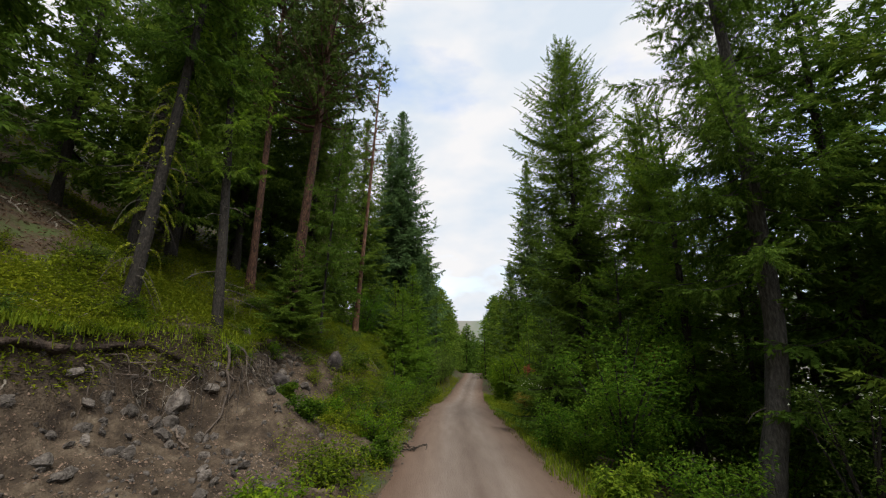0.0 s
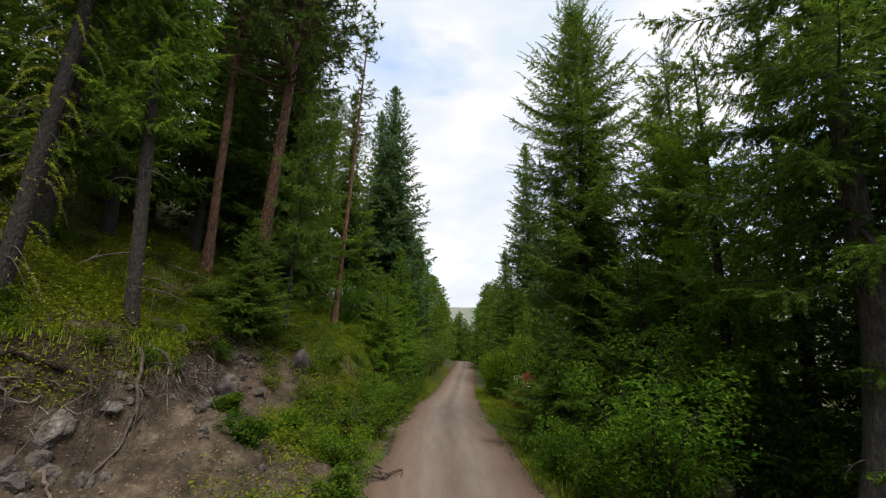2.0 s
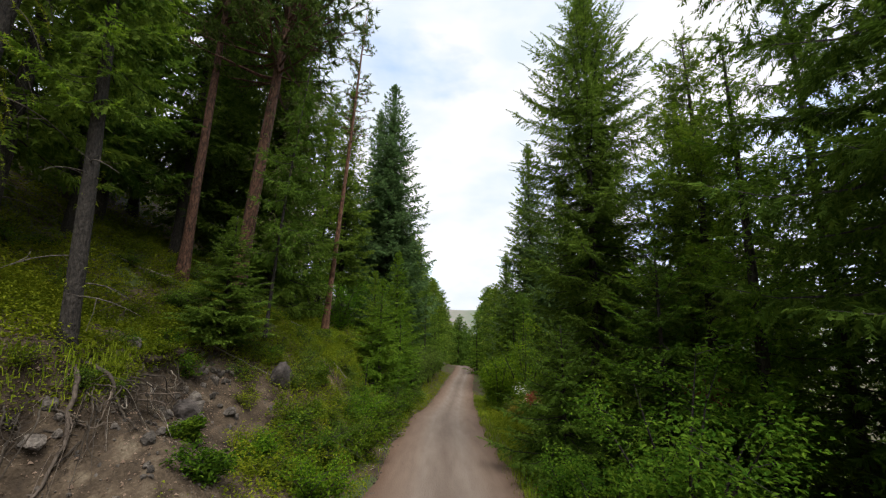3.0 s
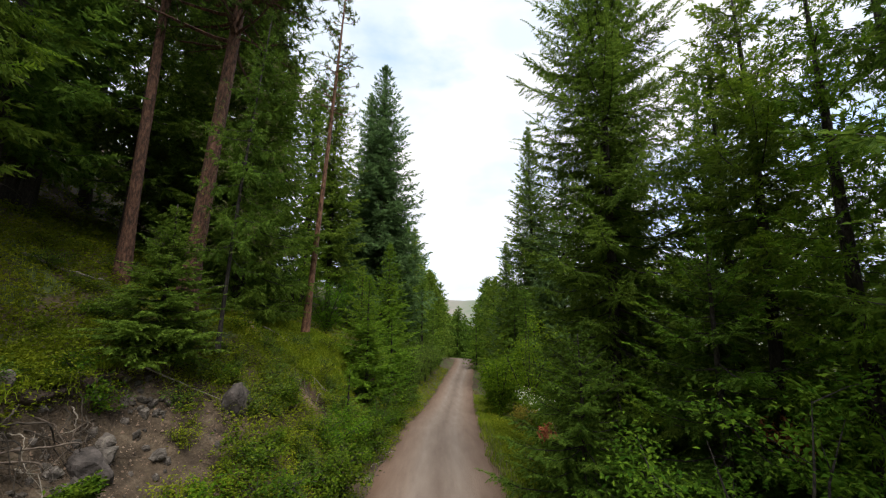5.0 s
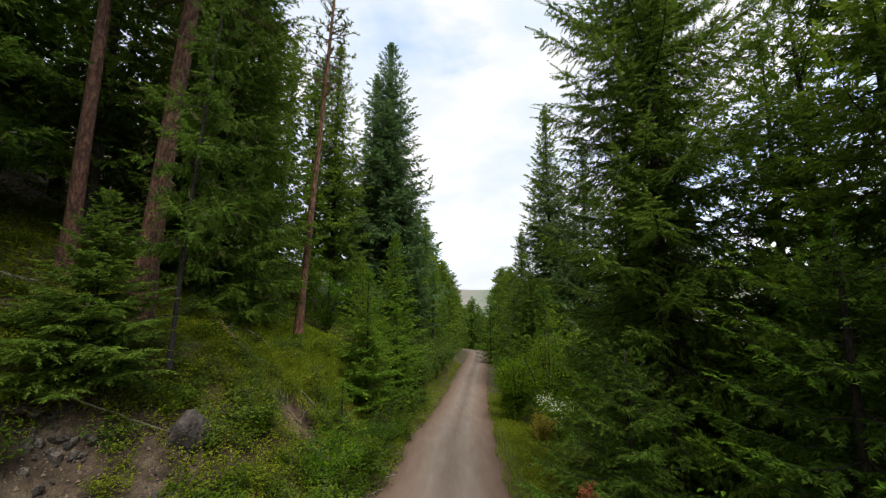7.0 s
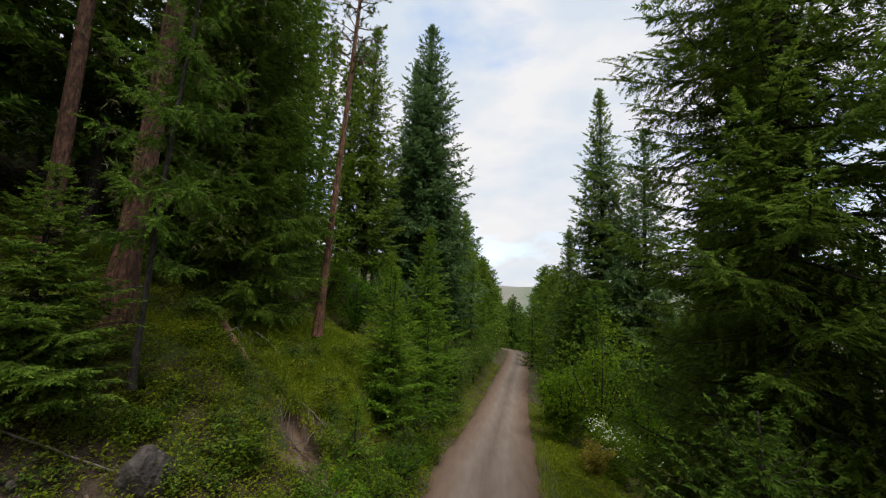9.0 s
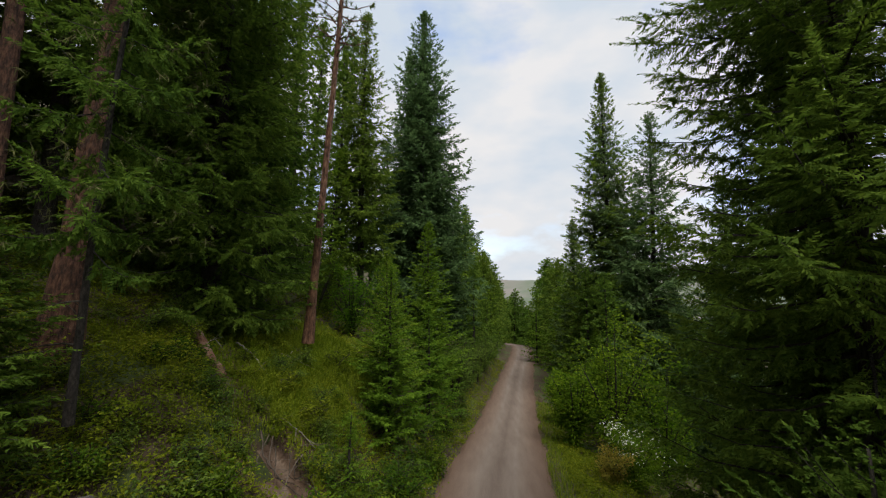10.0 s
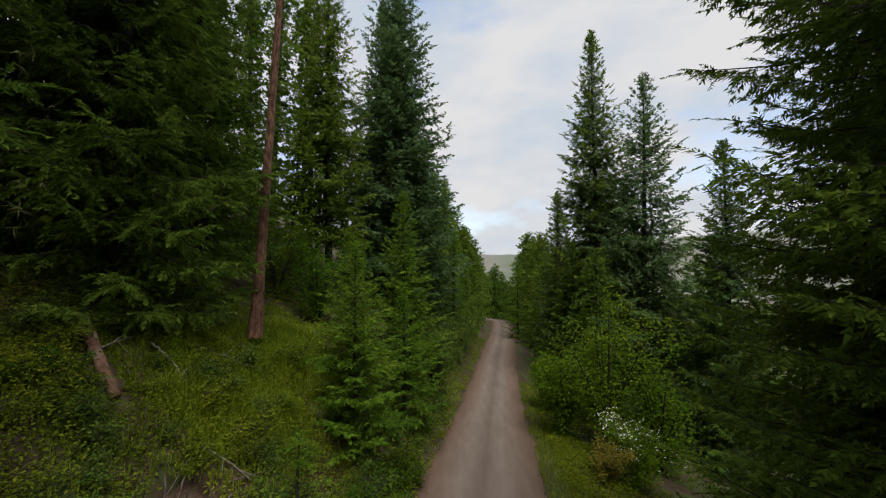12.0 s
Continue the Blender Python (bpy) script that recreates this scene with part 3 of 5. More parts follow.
def pine(name, x, y, H, R, seed, base=0.5, label="", lean=(0, 0), radius=0.28, tuft=0.26, per=5, step=0.55, bark=None, z=None, thin=1.0, mat=None, group="conifers", tufts=9, sink=0.25, bend=0.1):
    """A pine: bare trunk, then limbs that end in round tufts of long needles."""
    rng = np.random.default_rng(seed)
    tree = thing(name, x, y, (ground_at(x, y) if z is None else z) - sink, label, "tree", group, lean=lean)
    path = trunk_path(H, rng, bend=bend)
    s = Soup()
    radii = radius * (1 - path[:, 2] / H) ** 0.75 + 0.015
    radii *= 1 + 0.5 * np.exp(-path[:, 2] / 0.6)
    s.tube(path, radii, sides=11, wobble=0.05, rng=rng)
    part("trunk", s, bark or BARK_RED, tree, smooth=True)
    crown = wood = Soup()
    crown.slot = 1
    centres, dirs = [], []
    zb = base * H
    while zb < H - 0.1:
        f = (zb - base * H) / (H - base * H)
        for j in range(per):
            if rng.random() > thin:
                continue
            az = rng.uniform(0, 6.28)
            L = R * (1 - f ** 1.6) * rng.uniform(0.5, 1.15) + 0.2
            el = np.interp(f, [0, 1], [-0.2, 0.7]) + rng.normal(0, 0.2)
            ss = np.linspace(0, 1, 7)
            out = np.array([np.cos(az), np.sin(az), 0])
            p = along(path, np.full(7, zb + rng.uniform(0, step))) + out * (ss * L)[:, None]
            p[:, 2] += L * (np.tan(el) * ss * 0.6 + 0.25 * ss ** 2) + 0.04 * np.sin(ss * 9 + az)
            wood.tube(p, np.linspace(0.022 * L + 0.01, 0.008, 7), sides=4)
            for q in range(int(tufts * min(1, 0.4 + L / R))):
                sv = rng.uniform(0.35, 1.0)
                b = np.array([np.interp(sv, ss, p[:, c]) for c in range(3)])
                e = b + (out * rng.uniform(0.1, 0.5) + rng.normal(0, 0.35, 3) + np.array([0, 0, 0.2])) * 0.28 * L
                wood.tube([b, (b + e) / 2 + rng.normal(0, 0.02, 3), e], [0.009, 0.007, 0.005], sides=3)
                centres.append(e), dirs.append(unit(e - b))
            centres.append(p[-1]), dirs.append(out)
        zb += step * rng.uniform(0.8, 1.2)
    crown.slot = 0
    put_tufts(crown, np.array(centres), np.array(dirs), rng, tuft, n=12, width=0.12)
    part("crown", crown, [mat or PINE, bark or BARK_RED], tree)
    return tree


def put_tufts(soup, c, d, rng, size, n=16, width=0.10):
    """Bursts of thin pointed needle bundles."""
    m = len(c)
    c, d = np.repeat(c, n, 0), np.repeat(d, n, 0)
    v = unit(rng.normal(0, 1, (m * n, 3)) + d * 0.7)
    side = unit(np.cross(v, rng.normal(0, 1, (m * n, 3))))
    L = size * rng.uniform(0.6, 1.15, (m * n, 1))
    tri = np.stack([c - side * L * width, c + side * L * width, c + v * L], 1)
    soup.batch(tri, np.array([(0, 1, 2)]))


# ---- shrubs and herbs ----
def put_leaves(soup, c, rng, size, flat=0.6, fold=0.15, aspect=0.5):
    """Folded pointed leaves at the points c."""
    n = len(c)
    up = unit(rng.normal(0, 1 - flat, (n, 3)) + np.array([0, 0, 1]))
    d = unit(np.cross(up, rng.normal(0, 1, (n, 3))))
    side = np.cross(up, d)
    L = (size * rng.uniform(0.6, 1.3, n))[:, None]
    P = np.stack([c, c + d * L * 0.5 + side * L * aspect * 0.5 + up * fold * L, c + d * L - up * 0.1 * L, c + d * L * 0.5 - side * L * aspect * 0.5 + up * fold * L], 1)
    soup.batch(P, np.array([(0, 1, 2), (0, 2, 3)]))


def shrub(name, x, y, H, R, seed, leaves=2200, size=0.09, mat=None, label="", group="shrubs", stems=9, z=None, flowers=0, airy=0.5, category="shrub"):
    rng = np.random.default_rng(seed)
    b = thing(name, x, y, (ground_at(x, y) if z is None else z) - 0.05, label, category, group)
    crown = Soup()
    ends = []
    for i in range(stems):
        az = i * 2.4 + rng.normal(0, 0.3)
        rr = R * np.sqrt(rng.uniform(0.05, 1)) * 0.9
        hh = H * rng.uniform(0.6, 1.0) * (1 - 0.35 * (rr / R) ** 2)
        ss = np.linspace(0, 1, 6)
        p = np.stack([np.cos(az) * rr * ss ** 1.4, np.sin(az) * rr * ss ** 1.4, hh * ss ** 0.9], 1) + rng.normal(0, 0.03, (6, 3)) * ss[:, None]
        wood = Soup()
        wood.tube(p, np.linspace(0.011 * H + 0.006, 0.004, 6), sides=4)
        for q in range(6):
            sv = rng.uniform(0.06, 1)
            a = np.array([np.interp(sv, ss, p[:, c]) for c in range(3)])
            e = a + rng.normal(0, 1, 3) * np.array([0.3, 0.3, 0.16]) * R + np.array([0, 0, 0.06 * H])
            wood.tube([a, (a + e) / 2 + np.array([0, 0, 0.04]), e], [0.008, 0.006, 0.003], sides=3)
            ends.append((a, e))
        part("stem", wood, BARK, b)
    ends = np.array(ends)
    pick = rng.integers(0, len(ends), leaves)
    tt = rng.uniform(0.15, 1.08, (leaves, 1))
    c = ends[pick, 0] * (1 - tt) + ends[pick, 1] * tt + rng.normal(0, 0.11 * R * (0.4 + airy), (leaves, 3))
    c[:, 2] = np.maximum(c[:, 2], 0.05)
    put_leaves(crown, c, rng, size)
    part("foliage", crown, mat or LEAF, b)
    if flowers:
        fl = Soup()
        top = c[np.argsort(-c[:, 2] + rng.normal(0, 0.3 * H, leaves))[:flowers]]
        put_leaves(fl, np.repeat(top, 3, 0) + np.array([0, 0, 0.05]) + rng.normal(0, 0.035, (len(top) * 3, 3)), rng, 0.055, aspect=0.9)
        part("blossom", fl, PETAL, b, "white blossom")
    return b


def scatter(name, count, xr, yr, rng, keep):
    x, y = rng.uniform(*xr, count), rng.uniform(*yr, count)
    m = keep(x, y)
    x, y = x[m], y[m]
    return np.stack([x, y, land(x, y)], 1)


def grass(soup, c, rng, h, width=0.009):
    n = len(c)
    az = rng.uniform(0, 6.28, n)
    d = np.stack([np.cos(az), np.sin(az), np.zeros(n)], 1)
    s = np.stack([-d[:, 1], d[:, 0], d[:, 2]], 1)
    H = (h * rng.uniform(0.5, 1.2, n))[:, None]
    up = np.array([0, 0, 1.0])
    b = rng.uniform(0.15, 0.6, (n, 1))
    P = np.stack([c - s * width, c + s * width, c + up * H * 0.6 + d * H * b * 0.35 + s * width * 0.8, c + up * H * 0.6 + d * H * b * 0.35 - s * width * 0.8, c + up * H * 0.9 + d * H * b], 1)
    soup.batch(P, np.array([(0, 1, 2), (0, 2, 3), (3, 2, 4)]))


# ---- firs and pines that stand singly along the road ----
G = "conifers along the road"


def hang_lichen(tree, spots, rng, mat, reach=0.5, label="hanging lichen"):
    """Drooping strands in tufts at the given places."""
    s = Soup()
    for c in spots:
        put_tufts(s, np.array([c]), np.array([[0, 0, -1.2]]), rng, reach, n=9, width=0.045)
    return tagged(part("lichen", s, mat, tree, label), kind="stuff")


def lichen_limbs(tree, count, z0, z1, rng, length=1.1, reach=0.10):
    """Drooping dead limbs, each coated with yellow-green lichen."""
    for i in range(count):
        z = rng.uniform(z0, z1)
        az = rng.uniform(0, 6.28)
        L = length * rng.uniform(0.5, 1.2)
        s = np.linspace(0, 1, 7)
        p = np.stack([np.cos(az + 0.6 * s) * (0.15 + s * L * 0.62), np.sin(az + 0.6 * s) * (0.15 + s * L * 0.62), z + L * (0.22 * s - 1.05 * s ** 2)], 1)
        w = Soup()
        w.slot = 1
        w.tube(p, np.linspace(0.011, 0.004, 7), sides=4)
        w.slot = 0
        sv = rng.uniform(0.1, 1, 60)
        c = np.stack([np.interp(sv, s, p[:, q]) for q in range(3)], 1)
        if rng.random() < 0.75:
            put_tufts(w, c, unit(rng.normal(0, 1, c.shape)), rng, reach, n=4, width=0.15)
        part("dead_branch", w, [LICHEN, TWIG], tree, "drooping dead branch coated with yellow lichen")


rng = np.random.default_rng(3)
dark = fir("fir_tree", -6.3, 10.7, 17, 1.3, 11, base=0.34, label="slim dark fir with a bare trunk at the bank's edge", group=G, radius=0.145, dead=5, z=3.0, sink=1.0, lean=(0, -3), g=0.0507, per=6, step=0.5, tips=FIR_YOUNG, ragged=0.35, droop=0.5, hang=0.45, flop=0.5, fan=0.42, tier=1.0)
hang_lichen(dark, [(0.17 * math.cos(a), 0.17 * math.sin(a), h) for a, h in zip(rng.uniform(0, 6.3, 40), rng.uniform(1.5, 5, 40))], rng, LICHEN, reach=0.09, label="yellow-green lichen on the bark")
moss = fir("fir_tree", -7.95, 9.4, 19, 2.3, 12, base=0.42, label="dark fir whose dead limbs carry yellow-green lichen", group=G, radius=0.155, lean=(0, 4.5), z=3.15, dead=6, thin=0.8, g=0.0585, step=0.6, hang=0.3, flop=0.4, droop=0.45, fan=0.34)
hang_lichen(moss, [(0.15 * math.cos(a), 0.15 * math.sin(a), h) for a, h in zip(rng.uniform(0, 6.3, 70), rng.uniform(0.8, 7, 70))], rng, LICHEN, reach=0.085, label="yellow-green lichen on the bark")
lichen_limbs(moss, 50, 1.4, 7.0, rng, length=1.05, reach=0.06)
pine1 = pine("pine_tree", -7.1, 17.6, 23, 3.0, 13, base=0.42, label="tall pine with reddish furrowed bark on the slope", group=G, radius=0.25, lean=(0, 3.0), per=7, tufts=16, tuft=0.3, bend=0.03)
hang_lichen(pine1, [(0.28 * math.cos(a), 0.28 * math.sin(a), h) for a, h in zip(rng.uniform(0, 6.3, 60), rng.uniform(2, 8.5, 60))], rng, LICHEN, reach=0.10, label="yellow-green lichen on the bark")
pine("pine_tree", -9.15, 17.6, 22, 2.3, 14, base=0.5, label="slender pine with reddish bark on the slope", group=G, radius=0.17, lean=(0, 0.4), per=6, tufts=11, tuft=0.3, bend=0.05)
fir("fir_tree", -6.2, 15.4, 4.0, 1.6, 15, base=0.04, label="small dense young fir on the bank", group=G, g=0.045, step=0.30, per=10, mat=FIR, droop=0.15, z=3.1, power=0.9, ragged=0.10, tier=0.25, hang=0.1, flop=0.16, fan=0.36, rise=0.08)
thin_fir = fir("fir_tree", -5.3, 16.5, 10.5, 1.5, 16, base=0.25, label="thin fir hung with grey-green lichen", group=G, thin=0.5, radius=0.045, z=3.2, lean=(0, 3), g=0.0468, step=0.42, tier=1.0, dead=2, hang=0.5, flop=0.55, fan=0.40, mat=FIR, droop=0.4)
hang_lichen(thin_fir, [(1.3 * math.cos(a) * r, 1.3 * math.sin(a) * r, h) for a, r, h in zip(rng.uniform(0, 6.3, 320), rng.uniform(0.3, 1.2, 320), rng.uniform(2.6, 9, 320))], rng, OLDLICHEN, reach=0.15, label="grey-green hanging lichen")
pole = pine("pine_tree", -5.65, 24.5, 20, 1.2, 17, base=0.55, label="bare pole-like pine with a sparse top", group=G, radius=0.14, tuft=0.17, lean=(0, 2.9), bend=0.03, thin=0.75, step=0.5, per=5, tufts=6, z=3.3, bark=BARK_ORANGE)
fir("fir_tree", -8.1, 22.6, 25, 3.4, 18, base=0.02, label="big dark fir with boughs down to the ground", group=G, power=0.55, per=7, step=0.62, g=0.078, ragged=0.2, droop=0.45, tier=0.6, hang=0.3, flop=0.3, tip_from=0.85)
fir("fir_tree", -11.2, 23.8, 23, 3.4, 19, base=0.04, label="big dark fir standing upslope", group=G, g=0.133, step=0.6, hang=0.25)
fir("fir_tree", -9.6, 27.5, 22, 2.9, 24, base=0.06, label="big dark fir behind the bare pine", group=G, g=0.133, step=0.6, hang=0.25)
fir("fir_tree", -4.8, 43.0, 29.6, 5.0, 20, base=0.05, label="tall pointed bluish fir beside the road", group=G, mat=FIR_BLUE, g=0.155, step=0.70, per=8, power=0.66, ragged=0.2, droop=0.3, tier=0.4, fan=0.34, flop=0.35, plump=0.5)
fir("fir_tree", -7.5, 46.5, 27.5, 3.2, 21, base=0.1, label="tall fir close behind another", group=G, mat=FIR_BLUE, g=0.17, step=0.65, power=0.8, per=8, fan=0.36, flop=0.35, plump=0.5)
fir("fir_tree", -7.85, 36, 22.5, 2.9, 22, base=0.2, label="tall green fir on the slope", group=G, mat=FIR, g=0.13, step=0.6, tier=0.7, per=8, fan=0.36, plump=0.44)
fir("fir_tree", -2.4, 61, 17.5, 2.7, 25, base=0.06, label="pointed bright green fir beside the road", group=G, mat=FIR_YOUNG, g=0.156, step=0.65)

# young firs at the roadside
Y = "young firs at the roadside"
for x, y, h, r, seed in ((-2.55, 24.6, 6.4, 1.6, 30), (-3.4, 26.6, 6.0, 1.6, 31), (-2.55, 32.4, 9.6, 2.1, 32), (-2.6, 21.0, 2.2, 0.8, 33), (-1.9, 28.6, 5.6, 1.5, 34)):
    fir("fir_tree", x, y, h, r, seed, base=0.03, label="bright green young fir at the roadside", group=Y, mat=FIR_YOUNG, g=0.062 if y < 30 else 0.086, step=0.34, per=7, droop=-0.1, ragged=0.2, tier=0.6, hang=0.0, fan=0.32, power=0.85)

# right of the road, where the ground falls away
fir("fir_tree", 6.4, 17.8, 20.3, 4.0, 40, base=0.02, label="full fir with boughs down to the road's edge", group=G, radius=0.18, mat=FIR, g=0.05, step=0.66, per=7, power=0.50, ragged=0.2, droop=0.4, tier=0.45, hang=0.22, flop=0.26, fan=0.26, spacing=2.6, reach=((0, 0.25, 0.38, 0.45, 0.55, 1), (0.74, 0.76, 0.86, 0.92, 1.05, 1.1)))
fir("fir_tree", 6.15, 8.0, 20, 2.8, 41, base=0.27, label="big fir with a straight grey trunk", group=G, bark=BARK_GREY, radius=0.22, dead=7, thin=0.62, ragged=0.3, g=0.0507, step=0.5, per=6, tier=1.0, hang=0.3, flop=0.45, fan=0.30, droop=0.35, bow=([0, 1.2, 2.4, 4.2, 10, 20], [0, 0.12, 0.5, 0.8, 0.9, 0.6]))
fir("fir_tree", 7.9, 13.9, 14.6, 2.4, 42, base=0.12, label="slim light green fir among taller trees", group=G, mat=FIR, tips=FIR_YOUNG, thin=0.8, power=0.5, ragged=0.3, g=0.0624, step=0.55, tier=1.0, hang=0.1, flop=0.6, fan=0.34)
fir("fir_tree", 7.3, 11.5, 12.4, 1.35, 47, base=0.22, label="slim light green fir among taller trees", group=G, mat=FIR_YOUNG, thin=0.75, power=0.55, ragged=0.3, g=0.0546, step=0.5, tier=1.0, hang=0.1, flop=0.6, fan=0.36, dead=6)
fir("fir_tree", 10.8, 13.1, 17.5, 2.4, 50, base=0.3, label="sparse dark fir with lacy hanging twigs", group=G, power=0.5, ragged=0.4, thin=0.5, g=0.0585, step=0.55, tier=1.0, hang=0.4, flop=0.5, fan=0.30, dead=14)
fir("fir_tree", 6.1, 12.9, 7.0, 2.3, 48, base=0.22, label="young fir under the taller trees", group=G, tips=FIR_YOUNG, g=0.0468, step=0.6, per=6, tier=0.5, droop=0.35, flop=0.25)
fir("fir_tree", 4.4, 15.6, 5.0, 2.4, 51, base=0.04, label="low-boughed young fir at the road's edge", group=G, mat=FIR, g=0.05, step=0.45, per=7, droop=0.35, hang=0.2, tier=0.4)
fir("fir_tree", 8.1, 20.9, 17, 3.0, 43, base=0.03, label="dark wide-boughed fir below the road", group=G, g=0.065, step=0.6, per=8, ragged=0.2, power=0.6, droop=0.35, hang=0.25, flop=0.35, fan=0.34)
fir("fir_tree", 11.0, 45.0, 30, 4.7, 44, base=0.04, label="tall pointed fir below the road", group=G, mat=FIR_BLUE, tips=FIR, g=0.145, step=0.66, per=8, power=0.8, ragged=0.2, droop=0.3, tier=0.4, fan=0.36, flop=0.35, plump=0.5)
fir("fir_tree", 12.5, 40, 24, 4.8, 45, base=0.04, label="tall fir with open boughs below the road", group=G, mat=FIR_BLUE, g=0.14, step=0.74, per=7, power=0.74, ragged=0.2, droop=0.3, tier=0.3, fan=0.34, flop=0.35, plump=0.5)
fir("fir_tree", 13.8, 34, 17.3, 2.9, 46, base=0.04, label="narrow pointed fir below the road", group=G, mat=FIR_BLUE, tips=FIR, g=0.10, step=0.55, per=9, fan=0.36, flop=0.35, plump=0.5)
fir("fir_tree", 9.2, 50, 17.5, 2.4, 49, base=0.04, label="narrow pointed fir below the road", group=G, mat=FIR_BLUE, g=0.15, step=0.6, per=8, fan=0.36, flop=0.35, plump=0.5)

# filling the slope above the bank and the hollow below the road
for x, y, h, r, seed in ((-10.6, 12.4, 17, 2.8, 120), (-11.8, 15.8, 19, 2.9, 122), (-11.4, 20.2, 19, 2.8, 125)):
    fir("fir_tree", x, y, h, r, seed, base=0.17, label="dark fir on the slope above the bank", group=G, g=0.109, step=0.65, tier=0.8, hang=0.3, flop=0.35, ragged=0.35, dead=5, droop=0.4, thin=0.8)
for x, y, h, r, seed in ((-12.6, 8.6, 18, 3.0, 121), (-13.4, 12.2, 13, 2.8, 123), (-14.2, 18.6, 20, 3.0, 124)):
    fir("fir_tree", x, y, h, r, seed, base=0.10, label="dark fir on the slope above the bank", group=G, g=0.14, step=0.7, tier=0.8, hang=0.3, flop=0.35, ragged=0.35, dead=4, droop=0.4, thin=0.75)
for x, y, h, r, seed in ((9.2, 16.4, 15, 2.4, 140), (10.6, 19.0, 16, 2.6, 141), (9.0, 11.4, 7.5, 1.9, 142)):
    fir("fir_tree", x, y, h, r, seed, base=0.08, label="slim fir among the trees below the road", group=G, mat=FIR, tips=FIR_YOUNG, g=0.101, step=0.65, tier=1.0, flop=0.5, ragged=0.3, power=0.5)
for x, y, h, r, seed in ((9.4, 8.4, 15, 2.6, 130), (10.6, 11.2, 10, 2.3, 131), (9.6, 5.6, 14, 2.5, 132), (12.4, 8.2, 16, 2.8, 133), (11.6, 15.6, 10, 2.4, 134), (9.6, 17.0, 12, 2.4, 135), (13.5, 12.2, 10, 2.5, 136), (12.2, 4.6, 13, 2.6, 137)):
    fir("fir_tree", x, y, h, r, seed, base=0.16, label="dark fir in the hollow below the road", group=G, g=0.08 if x < 10 else 0.13, step=0.65, tier=0.8, hang=0.25, ragged=0.3, power=0.55, dead=4)

# ---- the woods behind: copies of a few grown firs ----
W = "firs in the woods"
MODELS = [fir("fir_tree", -16 - 5 * i, 30 + 9 * i, 22, 2.9 + 0.3 * i, 60 + i, base=0.06 + 0.07 * i, label="dark fir standing in the woods", group=W, mat=(FIR, FIR_BLUE, FIR, FIR)[i], g=0.32, spacing=1.9, step=0.95, per=5, limbs=False, plump=0.46) for i in range(4)]
SMALL = [fir("fir_tree", 9.0 - 2 * i, 57 + 7 * i, 10, 2.1, 66 + i, base=0.03, label="mid-sized fir by the far road", group=W, mat=(FIR, FIR_YOUNG)[i], g=0.155, spacing=2.6, step=0.6, per=6, limbs=False, power=0.78, plump=0.46) for i in range(2)]
SLIGHT = fir("fir_tree", 16, 70, 10, 2.1, 68, base=0.03, label="mid-sized fir by the far road", group=W, g=0.28, spacing=2.0, step=0.65, per=5, limbs=False, power=0.78, plump=0.48)
MID = fir("fir_tree", -17.5, 21, 20, 2.9, 71, base=0.1, label="dark fir standing in the woods", group=W, g=0.26, spacing=2.0, step=0.8, per=5, limbs=False, ragged=0.3, hang=0.25, plump=0.46)
FAR = fir("fir_tree", 18, 112, 10, 2.0, 69, base=0.03, label="fir in the far woods", group=W, g=0.5, spacing=1.5, step=0.8, per=5, limbs=False, power=0.7, plump=0.5)


def plant(model, x, y, h, rng):
    if y > 62 and model in SMALL:
        model = SLIGHT
    copy_thing(model, pose(x, y, ground_at(x, y) - 0.3, rng.uniform(-2, 2), rng.uniform(-2, 2), rng.uniform(0, 360)) @ Matrix.Diagonal((h * rng.uniform(0.85, 1.15), h * rng.uniform(0.85, 1.15), h, 1)))


